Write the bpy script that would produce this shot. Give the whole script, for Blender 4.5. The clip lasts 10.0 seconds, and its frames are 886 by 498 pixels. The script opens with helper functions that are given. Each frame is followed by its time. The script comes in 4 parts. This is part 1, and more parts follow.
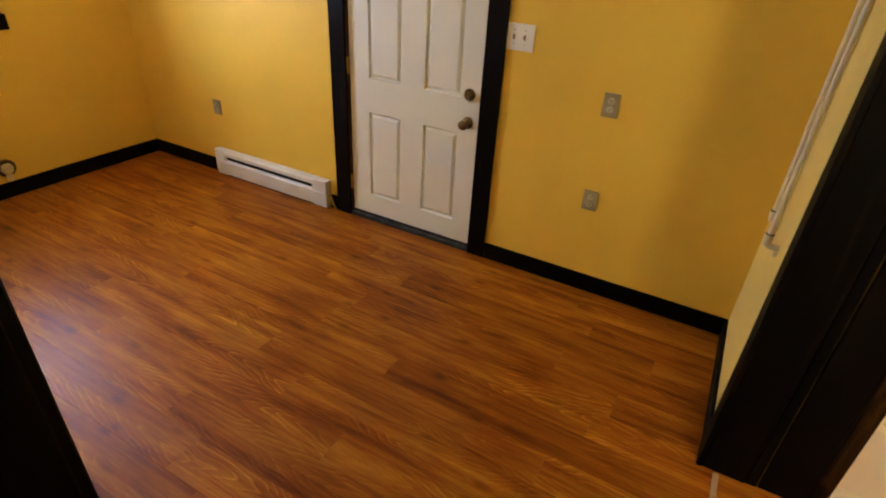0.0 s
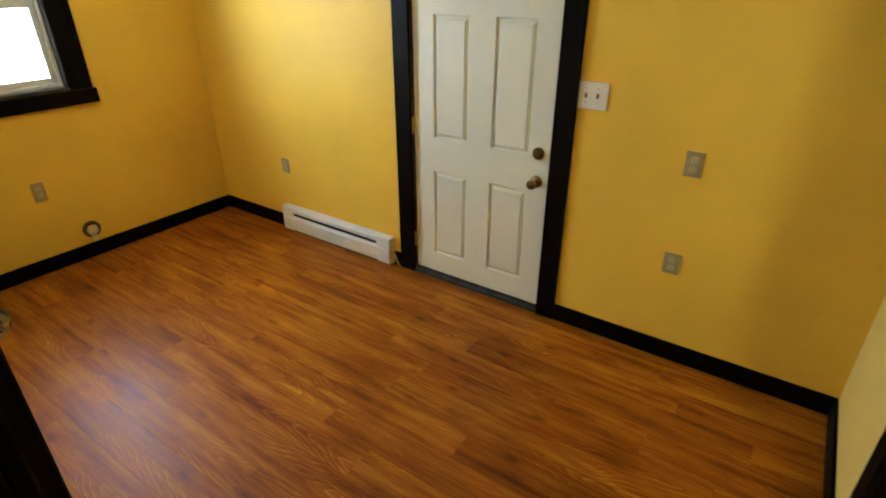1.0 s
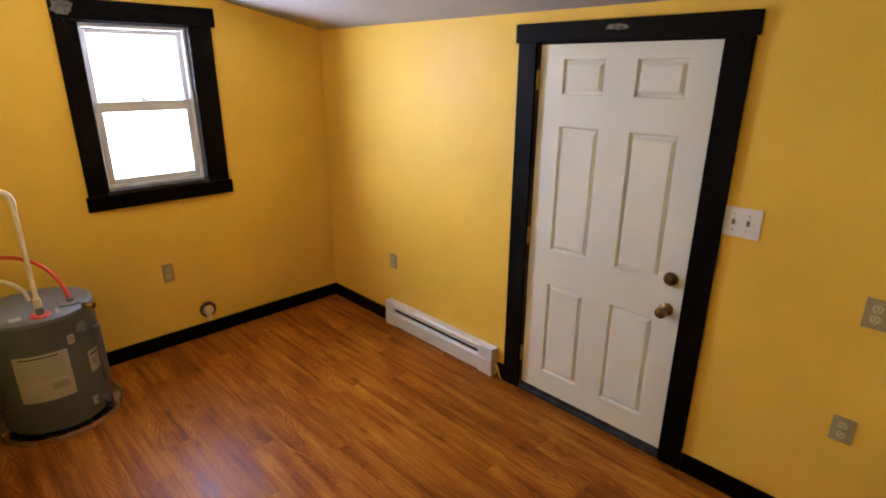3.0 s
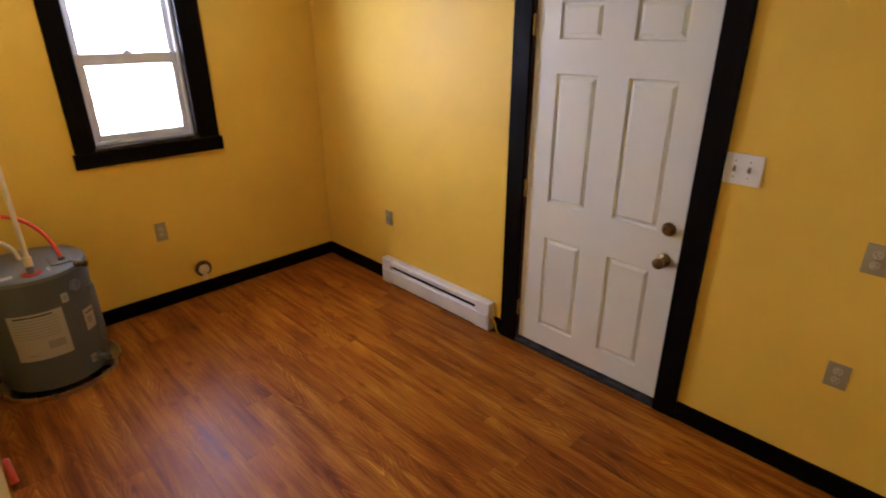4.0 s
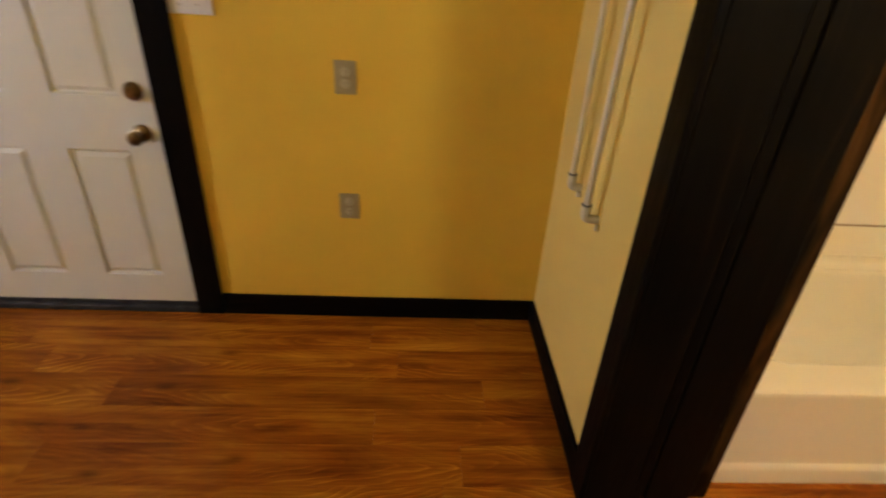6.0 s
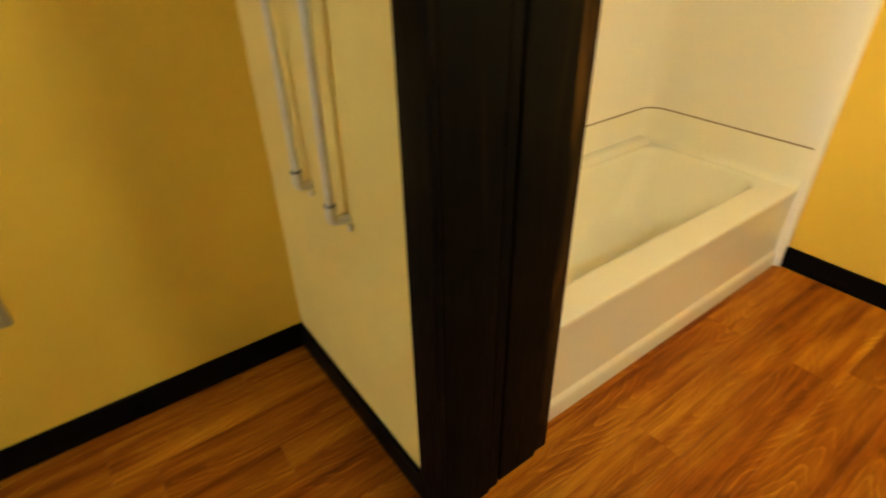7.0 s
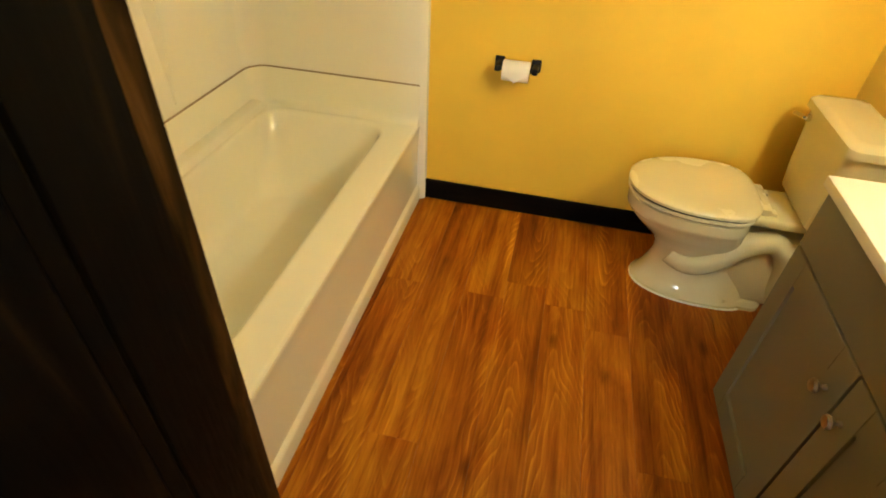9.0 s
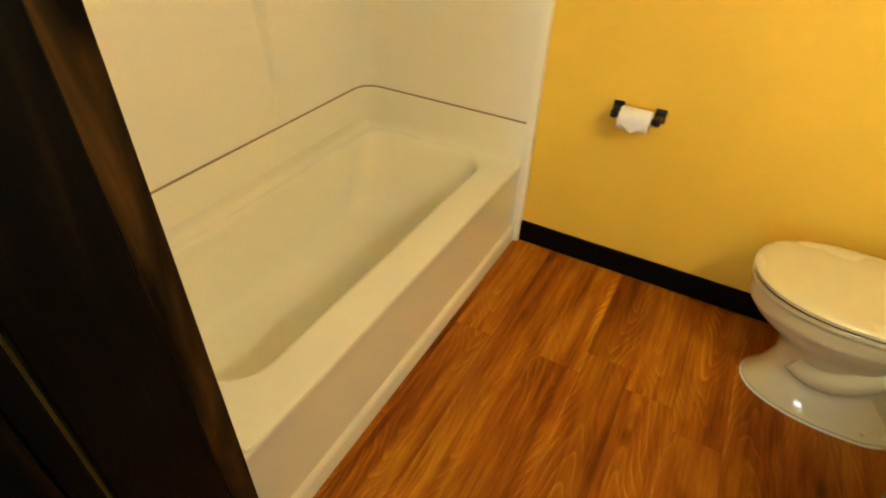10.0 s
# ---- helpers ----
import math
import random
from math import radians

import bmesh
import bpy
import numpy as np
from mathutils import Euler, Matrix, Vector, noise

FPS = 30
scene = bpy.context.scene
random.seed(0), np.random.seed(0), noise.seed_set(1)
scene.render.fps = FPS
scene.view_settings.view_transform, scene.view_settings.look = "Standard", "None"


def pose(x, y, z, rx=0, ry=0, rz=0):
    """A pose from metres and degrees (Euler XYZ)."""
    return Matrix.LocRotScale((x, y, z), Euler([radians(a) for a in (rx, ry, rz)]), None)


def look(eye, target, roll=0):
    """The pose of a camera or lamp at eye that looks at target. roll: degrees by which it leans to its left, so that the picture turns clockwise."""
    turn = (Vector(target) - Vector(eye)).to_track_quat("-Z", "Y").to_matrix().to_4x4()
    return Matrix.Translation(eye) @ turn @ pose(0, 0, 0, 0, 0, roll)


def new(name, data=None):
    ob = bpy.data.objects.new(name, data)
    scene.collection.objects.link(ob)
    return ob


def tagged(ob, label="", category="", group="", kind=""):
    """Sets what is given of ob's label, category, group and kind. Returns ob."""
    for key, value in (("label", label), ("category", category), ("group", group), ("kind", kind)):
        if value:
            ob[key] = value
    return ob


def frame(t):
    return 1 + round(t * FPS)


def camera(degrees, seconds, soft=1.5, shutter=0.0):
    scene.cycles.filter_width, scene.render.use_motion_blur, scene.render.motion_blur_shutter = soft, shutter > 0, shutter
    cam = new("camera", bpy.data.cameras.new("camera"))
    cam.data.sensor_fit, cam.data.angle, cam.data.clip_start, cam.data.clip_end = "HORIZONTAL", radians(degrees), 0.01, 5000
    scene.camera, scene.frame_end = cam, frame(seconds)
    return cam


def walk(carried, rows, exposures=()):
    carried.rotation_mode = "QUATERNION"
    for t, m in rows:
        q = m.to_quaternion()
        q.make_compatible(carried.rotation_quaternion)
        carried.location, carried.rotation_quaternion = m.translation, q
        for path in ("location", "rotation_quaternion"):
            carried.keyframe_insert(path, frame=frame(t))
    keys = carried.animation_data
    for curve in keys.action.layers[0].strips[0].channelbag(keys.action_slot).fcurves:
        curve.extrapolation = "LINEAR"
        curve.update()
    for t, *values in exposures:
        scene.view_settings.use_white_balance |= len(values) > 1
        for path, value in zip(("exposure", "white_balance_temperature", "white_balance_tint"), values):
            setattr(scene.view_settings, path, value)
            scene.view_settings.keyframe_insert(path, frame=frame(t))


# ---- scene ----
cam = camera(79.5, 10.0, soft=1.8, shutter=0.4)
PATH = [
    (0, (0.523, -0.342, 1.762), (-0.269, 1.184, 0.737), 3.6),
    (0.5, (0.476, -0.298, 1.801), (-0.414, 1.181, 0.792), 1.9),
    (1, (0.38, -0.226, 1.845), (-0.626, 1.239, 0.928), 0.0),
    (1.5, (0.285, -0.178, 1.886), (-0.787, 1.251, 0.986), -1.1),
    (2, (0.228, -0.144, 1.911), (-0.968, 1.273, 1.162), -0.2),
    (2.5, (0.19, -0.104, 1.932), (-1.12, 1.272, 1.308), 0.5),
    (2.7, (0.176, -0.09, 1.94), (-1.17, 1.258, 1.328), 0.2),
    (3.8, (0.145, -0.071, 1.885), (-1.195, 1.209, 1.132), -0.3),
    (4, (0.155, -0.057, 1.876), (-1.158, 1.239, 1.104), -0.2),
    (4.5, (0.181, -0.016, 1.815), (-0.927, 1.452, 1.03), 1.3),
    (5, (0.219, 0.036, 1.715), (-0.6, 1.708, 0.986), 0.5),
    (5.5, (0.251, 0.203, 1.632), (-0.066, 1.934, 0.69), 2.0),
    (5.7, (0.262, 0.262, 1.59), (0.1, 2.0, 0.612), 2.6),
    (6.8, (0.285, 0.645, 1.432), (1.142, 2.1, 0.362), 1.4),
    (7, (0.328, 0.705, 1.448), (1.324, 2.075, 0.384), -1.2),
    (7.5, (0.467, 0.798, 1.469), (1.813, 1.743, 0.331), 3.0),
    (8, (0.554, 0.904, 1.476), (2.096, 1.422, 0.312), 3.9),
    (8.5, (0.6, 0.964, 1.487), (2.146, 1.251, 0.252), 2.7),
    (9, (0.667, 0.912, 1.488), (2.193, 1.215, 0.232), 3.1),
    (9.5, (0.797, 0.82, 1.485), (2.282, 1.331, 0.246), 2.8),
    (10, (0.908, 0.827, 1.48), (2.309, 1.564, 0.259), 2.3),
]
EXPOSURES = [(0.0, -0.06, 6100, 23), (0.5, 0.06, 5750, 8), (1.0, 0.08, 5650, 3), (1.5, 0.1, 5650, 5), (2.5, 0.05, 5700, 19), (4.0, -0.31, 5750, 31), (4.6, -0.38, 5850, 33), (5.5, -0.30, 6200, 27), (7.0, -0.05, 6300, 7), (7.5, -0.02, 5800, -8), (8.5, -0.06, 6000, 2), (10.0, -0.22, 6300, 7)]
walk(cam, [(t, look(e, g, r)) for t, e, g, r in PATH], EXPOSURES)

# ---- world and lights ----
world = bpy.data.worlds.new("world")
scene.world = world
world.use_nodes = True
wn = world.node_tree
sky = wn.nodes.new("ShaderNodeTexSky")
sky.sky_type, sky.sun_disc = "NISHITA", False
sky.sun_elevation, sky.sun_rotation = radians(35), radians(60)
wn.links.new(sky.outputs[0], wn.nodes["Background"].inputs[0])
wn.nodes["Background"].inputs[1].default_value = 0.12


def area(name, eye, target, sx, sy, power, color):
    d = bpy.data.lights.new(name, "AREA")
    d.shape, d.size, d.size_y, d.energy, d.color = "RECTANGLE", sx, sy, power, color
    ob = new(name, d)
    ob.matrix_world = look(eye, target)
    return ob


def bulb(name, at, power, color, radius=0.05):
    d = bpy.data.lights.new(name, "POINT")
    d.energy, d.color, d.shadow_soft_size = power, color, radius
    ob = new(name, d)
    ob.location = at
    return ob


WARM = (1.0, 0.935, 0.64)
SOFT = (1.0, 0.82, 0.40)
# daylight off snow and sky, tipped a little upwards
for wz in (1.32, 1.56, 1.80, 2.04):
    area("window_daylight", (-3.846, 1.036, wz), (-2.846, 1.036, wz + 0.42), 0.60, 0.22, 14.5, (0.76, 0.86, 1.0))
for bx in (1.32, 1.45, 1.58):
    bulb("vanity_bulb_light", (bx, -0.095, 1.97), 18.5, WARM, 0.045)
# weak added fill under the bathroom ceiling, with no known fixture there
bulb("bath_fill_light", (1.60, 0.60, 2.34), 1.6, WARM, 0.07)
bulb("laundry_lamp_light", (-2.5, 0.45, 2.46), 11.5, SOFT, 0.10)
# added fill light in the unseen hall behind the camera
bulb("hall_fill_light", (0.4, -1.1, 2.25), 0.8, SOFT, 0.09)


# ---- materials ----
def mat(name, color, rough=0.5, metal=0.0, coat=0.0):
    m = bpy.data.materials.new(name)
    m.use_nodes = True
    b = m.node_tree.nodes["Principled BSDF"]
    b.inputs["Base Color"].default_value = (*color, 1)
    b.inputs["Roughness"].default_value = rough
    b.inputs["Metallic"].default_value = metal
    b.inputs["Coat Weight"].default_value = coat
    return m


def nd(m, kind, **props):
    n = m.node_tree.nodes.new(kind)
    for k, v in props.items():
        if k == "operation":
            n.operation = v
        elif k == "blend_type":
            n.blend_type = v
        elif k == "data_type":
            n.data_type = v
    return n


def tex(m, scale, detail=4, stretch=(1, 1, 1), rough=0.55, distort=0.0):
    tc = nd(m, "ShaderNodeTexCoord")
    mp = nd(m, "ShaderNodeMapping")
    mp.inputs["Scale"].default_value = stretch
    n = nd(m, "ShaderNodeTexNoise")
    n.inputs["Scale"].default_value = scale
    n.inputs["Detail"].default_value = detail
    n.inputs["Roughness"].default_value = rough
    n.inputs["Distortion"].default_value = distort
    m.node_tree.links.new(tc.outputs["Object"], mp.inputs["Vector"])
    m.node_tree.links.new(mp.outputs[0], n.inputs["Vector"])
    return n


def ramp(m, src, stops):
    r = nd(m, "ShaderNodeValToRGB")
    els = r.color_ramp.elements
    while len(els) < len(stops):
        els.new(0.5)
    for e, (p, c) in zip(els, stops):
        e.position, e.color = p, (*c, 1)
    m.node_tree.links.new(src, r.inputs[0])
    return r


def bump(m, src, strength, dist=0.002):
    b = nd(m, "ShaderNodeBump")
    b.inputs["Strength"].default_value = strength
    b.inputs["Distance"].default_value = dist
    m.node_tree.links.new(src, b.inputs["Height"])
    m.node_tree.links.new(b.outputs[0], m.node_tree.nodes["Principled BSDF"].inputs["Normal"])


def feed(m, out, socket):
    m.node_tree.links.new(out, m.node_tree.nodes["Principled BSDF"].inputs[socket])


def paint(name, color, rough=0.5, spread=0.06, grain=60, relief=0.25):
    """Rolled paint: faint broad mottling, orange-peel relief."""
    m = mat(name, color, rough)
    m.node_tree.nodes["Principled BSDF"].inputs["Specular IOR Level"].default_value = 0.3
    n = tex(m, 1.7, 5)
    lo = tuple(c * (1 - spread) for c in color)
    hi = tuple(min(1, c * (1 + spread)) for c in color)
    r = ramp(m, n.outputs["Fac"], [(0.3, lo), (0.7, hi)])
    feed(m, r.outputs[0], "Base Color")
    g = tex(m, grain, 3)
    bump(m, g.outputs["Fac"], relief, 0.0015)
    rr = ramp(m, n.outputs["Fac"], [(0.3, (rough * 0.85,) * 3), (0.7, (min(1, rough * 1.15),) * 3)])
    feed(m, rr.outputs[0], "Roughness")
    return m


def stained(name, axis, worn=0.0, gloss=1.0):
    """Very dark stained softwood with grain along one axis and worn, browner streaks."""
    m = mat(name, (0.004, 0.003, 0.003), 0.5)
    m.node_tree.nodes["Principled BSDF"].inputs["Specular IOR Level"].default_value = 0.06
    st = {"x": (0.7, 9, 9), "y": (9, 0.7, 9), "z": (9, 9, 0.7)}[axis]
    n = tex(m, 3.0, 6, st, 0.6, 0.6)
    r = ramp(m, n.outputs["Fac"], [(0.30, (0.0016, 0.0014, 0.0014)), (0.58 - worn, (0.004, 0.0032, 0.0028)), (0.72 - worn, (0.014, 0.008, 0.004)), (0.88 - worn, (0.07, 0.034, 0.012))])
    feed(m, r.outputs[0], "Base Color")
    g = tex(m, 16, 4, st, 0.6)
    bump(m, g.outputs["Fac"], 0.35, 0.0015)
    rr = ramp(m, g.outputs["Fac"], [(0.3, (0.38 * gloss,) * 3), (0.7, (0.6 * gloss,) * 3)])
    feed(m, rr.outputs[0], "Roughness")
    return m


def planks_material():
    """Printed wood planks: long streaks, nested arches of pale growth lines, knots, plank to plank colour shift."""
    m = mat("plank_wood", (0.3, 0.12, 0.04), 0.42)
    m.node_tree.nodes["Principled BSDF"].inputs["Specular IOR Level"].default_value = 0.15
    ln = m.node_tree.links.new
    tc = nd(m, "ShaderNodeTexCoord")
    oi = nd(m, "ShaderNodeObjectInfo")
    mul = nd(m, "ShaderNodeVectorMath", operation="MULTIPLY")
    mul.inputs[1].default_value = (37.0, 61.0, 13.0)
    comb = nd(m, "ShaderNodeCombineXYZ")
    for i in range(3):
        ln(oi.outputs["Random"], comb.inputs[i])
    ln(comb.outputs[0], mul.inputs[0])
    add = nd(m, "ShaderNodeVectorMath", operation="ADD")
    ln(tc.outputs["Object"], add.inputs[0])
    ln(mul.outputs[0], add.inputs[1])

    def calc(op, a, b, c=None):
        n = nd(m, "ShaderNodeMath", operation=op)
        for sock, v in zip(n.inputs, (a, b, c)):
            if v is None:
                continue
            if isinstance(v, (int, float)):
                sock.default_value = v
            else:
                ln(v, sock)
        return n.outputs[0]

    def noise_at(stretch, scale, detail, rough, distort=0.0):
        mp = nd(m, "ShaderNodeMapping")
        mp.inputs["Scale"].default_value = stretch
        ln(add.outputs[0], mp.inputs["Vector"])
        n = nd(m, "ShaderNodeTexNoise")
        n.inputs["Scale"].default_value, n.inputs["Detail"].default_value = scale, detail
        n.inputs["Roughness"].default_value, n.inputs["Distortion"].default_value = rough, distort
        ln(mp.outputs[0], n.inputs["Vector"])
        return n.outputs["Fac"]

    def blend(a, b, fac):
        n = nd(m, "ShaderNodeMix", data_type="RGBA", blend_type="MULTIPLY")
        if isinstance(fac, float):
            n.inputs["Factor"].default_value = fac
        else:
            ln(fac, n.inputs["Factor"])
        ln(a, n.inputs[6])
        ln(b, n.inputs[7])
        return n.outputs[2]

    fine = noise_at((5, 150, 1), 1.0, 4, 0.65)
    streak = noise_at((1.1, 26, 1), 1.0, 6, 0.62, 0.15)
    cloud = noise_at((2.2, 9.0, 1), 1.0, 4, 0.55, 0.4)
    mid = calc("MULTIPLY_ADD", calc("ADD", streak, cloud), 0.62, -0.11)
    base = ramp(m, mid, [(0.26, (0.115, 0.023, 0.002)), (0.38, (0.20, 0.049, 0.003)), (0.47, (0.285, 0.084, 0.005)), (0.56, (0.365, 0.126, 0.007)), (0.67, (0.455, 0.176, 0.010)), (0.84, (0.55, 0.245, 0.017))]).outputs[0]
    # arches: lines of equal x + k * sqrt(y^2 + w^2), the axis wandering along the plank
    sep = nd(m, "ShaderNodeSeparateXYZ")
    ln(tc.outputs["Object"], sep.inputs[0])
    wander = noise_at((1.3, 0.0, 1), 1.0, 2, 0.5)
    axis = calc("ADD", calc("MULTIPLY_ADD", wander, 0.26, -0.21), sep.outputs["Y"])
    bow = calc("SQRT", calc("MULTIPLY_ADD", calc("MULTIPLY", axis, axis), 1.0, 0.00016), 0.0)
    flip = calc("MULTIPLY_ADD", calc("GREATER_THAN", calc("FRACT", calc("MULTIPLY", oi.outputs["Random"], 7.0), 0.0), 0.5), 2.0, -1.0)
    field = calc("MULTIPLY_ADD", sep.outputs["X"], flip, calc("MULTIPLY", bow, 5.0))
    warp = noise_at((4.0, 17, 1), 1.0, 2, 0.5)
    field = calc("ADD", field, calc("MULTIPLY", warp, 0.22))
    saw = calc("FRACT", calc("MULTIPLY", calc("ADD", field, calc("MULTIPLY", oi.outputs["Random"], 5.0)), 10.0), 0.0)
    line = ramp(m, saw, [(0.0, (0.80, 0.72, 0.66)), (0.22, (0.93, 0.90, 0.88)), (0.55, (1.0, 1.0, 1.0)), (0.70, (1.18, 1.25, 1.3)), (0.82, (1.55, 1.82, 2.0)), (0.91, (1.15, 1.22, 1.25)), (1.0, (0.80, 0.72, 0.66))]).outputs[0]
    patch = noise_at((1.5, 9.0, 1), 1.0, 2, 0.5)
    mask = ramp(m, patch, [(0.46, (0.12,) * 3), (0.66, (0.95,) * 3)]).outputs[0]
    col = blend(base, line, mask)
    pores = ramp(m, fine, [(0.34, (0.66, 0.60, 0.56)), (0.54, (1.04, 1.04, 1.04))]).outputs[0]
    col = blend(col, pores, 0.75)
    tone = ramp(m, oi.outputs["Random"], [(0.0, (0.84, 0.78, 0.74)), (0.3, (1.0, 0.94, 0.90)), (0.65, (1.04, 1.04, 1.0)), (1.0, (1.18, 1.22, 1.16))]).outputs[0]
    col = blend(col, tone, 1.0)
    vo = nd(m, "ShaderNodeTexVoronoi")
    mpk = nd(m, "ShaderNodeMapping")
    mpk.inputs["Scale"].default_value = (3.2, 7.0, 0.01)
    ln(add.outputs[0], mpk.inputs["Vector"])
    vo.inputs["Scale"].default_value = 1.0
    ln(mpk.outputs[0], vo.inputs["Vector"])
    knot = ramp(m, calc("ADD", vo.outputs["Distance"], calc("MULTIPLY_ADD", cloud, 0.12, -0.06)), [(0.0, (0.36, 0.27, 0.22)), (0.06, (0.55, 0.45, 0.38)), (0.14, (0.86, 0.82, 0.78)), (0.20, (1, 1, 1))]).outputs[0]
    col = blend(col, knot, 0.9)
    feed(m, col, "Base Color")
    rg = ramp(m, mid, [(0.3, (0.36,) * 3), (0.75, (0.46,) * 3)])
    feed(m, rg.outputs[0], "Roughness")
    bump(m, fine, 0.25, 0.0008)
    return m


def dirty(name, color, rough, metal=0.0, dark=0.6, scale=6.0, coat=0.0):
    m = mat(name, color, rough, metal, coat)
    n = tex(m, scale, 6)
    r = ramp(m, n.outputs["Fac"], [(0.32, tuple(c * dark for c in color)), (0.55, color)])
    feed(m, r.outputs[0], "Base Color")
    rr = ramp(m, n.outputs["Fac"], [(0.3, (min(1, rough * 1.5),) * 3), (0.6, (rough,) * 3)])
    feed(m, rr.outputs[0], "Roughness")
    return m


YELLOW = paint("yellow_wall_paint", (0.83, 0.535, 0.055), 0.55)
CREAM = paint("cream_wall_paint", (0.80, 0.60, 0.16), 0.6)
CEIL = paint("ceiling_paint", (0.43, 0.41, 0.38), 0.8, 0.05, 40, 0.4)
HALL = paint("hall_paint", (0.55, 0.45, 0.3), 0.7)
DARK_X, DARK_Y, DARK_Z = stained("dark_stained_wood_x", "x"), stained("dark_stained_wood_y", "y"), stained("dark_stained_wood_z", "z")
SATIN = stained("dark_varnished_sill", "y", 0.0, 0.5)
SATIN.node_tree.nodes["Principled BSDF"].inputs["Specular IOR Level"].default_value = 0.9


def worn_board():
    """Dark stain rubbed to brown along the grain, broken by black knots."""
    m = stained("dark_stained_wood_worn", "z", 0.05)
    n = tex(m, 1.0, 4, (18, 18, 3.0), 0.55, 0.8)
    rub = ramp(m, n.outputs["Fac"], [(0.34, (0.0022, 0.0018, 0.0016)), (0.45, (0.014, 0.008, 0.003)), (0.58, (0.034, 0.016, 0.005)), (0.74, (0.085, 0.040, 0.012))])
    k = nd(m, "ShaderNodeTexVoronoi")
    tc, mp = nd(m, "ShaderNodeTexCoord"), nd(m, "ShaderNodeMapping")
    mp.inputs["Scale"].default_value = (9, 9, 4.5)
    k.inputs["Scale"].default_value = 1.0
    m.node_tree.links.new(tc.outputs["Object"], mp.inputs["Vector"])
    m.node_tree.links.new(mp.outputs[0], k.inputs["Vector"])
    dark = ramp(m, k.outputs["Distance"], [(0.24, (0.05,) * 3), (0.40, (1.0,) * 3)])
    mx = nd(m, "ShaderNodeMix", data_type="RGBA", blend_type="MULTIPLY")
    mx.inputs["Factor"].default_value = 1.0
    m.node_tree.links.new(rub.outputs[0], mx.inputs[6])
    m.node_tree.links.new(dark.outputs[0], mx.inputs[7])
    feed(m, mx.outputs[2], "Base Color")
    return m


WORN_Z = worn_board()
PLANK = planks_material()
SUBFLOOR = mat("joint_dark", (0.05, 0.022, 0.01), 0.8)
DOORWHITE = paint("white_door_paint", (0.80, 0.80, 0.71), 0.38, 0.03, 90, 0.12)
METALWHITE = dirty("white_enamel", (0.80, 0.79, 0.78), 0.32, 0, 0.9)
BLACKGAP = mat("black_gap", (0.008, 0.008, 0.008), 0.7)
BRASS = dirty("antique_brass", (0.22, 0.145, 0.06), 0.30, 1.0, 0.55, 40)
HINGE = dirty("yellow_brass", (0.55, 0.36, 0.10), 0.32, 1.0, 0.7, 40)
BRONZE = dirty("pewter", (0.36, 0.29, 0.20), 0.32, 1.0, 0.6, 40)
IVORY = dirty("almond_plastic", (0.37, 0.30, 0.16), 0.35, 0, 0.9)
IVORY_D = dirty("almond_plastic_face", (0.52, 0.45, 0.28), 0.35, 0, 0.9)
WHITEPL = dirty("white_plastic", (0.82, 0.80, 0.77), 0.35, 0, 0.94)
VINYL = dirty("vinyl_window", (0.62, 0.61, 0.60), 0.4, 0, 0.92)
ACRYLIC = dirty("tub_acrylic", (0.90, 0.86, 0.70), 0.05, 0, 0.985, 2.5, 0.4)
SURROUND = paint("surround_acrylic", (0.87, 0.83, 0.72), 0.22, 0.012, 14, 0.03)
CERAMIC = dirty("toilet_ceramic", (0.65, 0.58, 0.36), 0.08, 0, 0.97, 3, 0.5)
SEATPL = dirty("toilet_seat_plastic", (0.67, 0.60, 0.36), 0.22, 0, 0.97, 3)
GREYCAB = paint("grey_cabinet_paint", (0.185, 0.168, 0.112), 0.42, 0.04, 120, 0.08)
COUNTER = dirty("cultured_marble", (0.86, 0.83, 0.77), 0.15, 0, 0.97, 4)
CHROME = dirty("chrome", (0.7, 0.68, 0.64), 0.15, 1.0, 0.8, 20)
BLACKMETAL = dirty("black_metal", (0.012, 0.012, 0.013), 0.38, 0.6, 0.7, 30)
PAPER = paint("tissue_paper", (0.85, 0.83, 0.79), 0.9, 0.03, 150, 0.5)
TANKGREY = paint("grey_tank_enamel", (0.105, 0.115, 0.13), 0.36, 0.06, 30, 0.1)
TANKTOP = paint("grey_tank_top", (0.16, 0.172, 0.19), 0.34, 0.06, 30, 0.1)
ALU = dirty("aluminium_pan", (0.72, 0.71, 0.69), 0.24, 1.0, 0.7, 8)
LABEL = paint("label_paper", (0.44, 0.41, 0.36), 0.6, 0.05, 60, 0.1)
PRINT = mat("label_print", (0.30, 0.29, 0.28), 0.7)
PRINTDARK = mat("label_print_dark", (0.04, 0.04, 0.045), 0.6)
CPVC = dirty("cream_cpvc", (0.70, 0.60, 0.40), 0.4, 0, 0.85, 10)
REDPEX = mat("red_pex", (0.62, 0.06, 0.02), 0.35)
REDRING = mat("red_plastic", (0.5, 0.04, 0.03), 0.45)
PVC = dirty("white_pvc", (0.74, 0.66, 0.46), 0.35, 0, 0.88, 10)
YELLOWWIRE = mat("yellow_cable", (0.75, 0.45, 0.03), 0.45)
FOAM = paint("spray_foam", (0.78, 0.64, 0.36), 0.8, 0.2, 40, 1.0)
DUCT = dirty("duct_metal", (0.25, 0.23, 0.20), 0.4, 1.0, 0.4, 20)
RUST = dirty("rusty_metal", (0.17, 0.10, 0.045), 0.6, 0.3, 0.35, 30)
STRIP = dirty("light_wood_strip", (0.50, 0.33, 0.18), 0.5, 0, 0.7, 15)
RUBBER = dirty("threshold_rubber", (0.03, 0.03, 0.032), 0.6, 0, 0.6, 15)
GLASS = mat("window_glass", (1, 1, 1), 0.0)
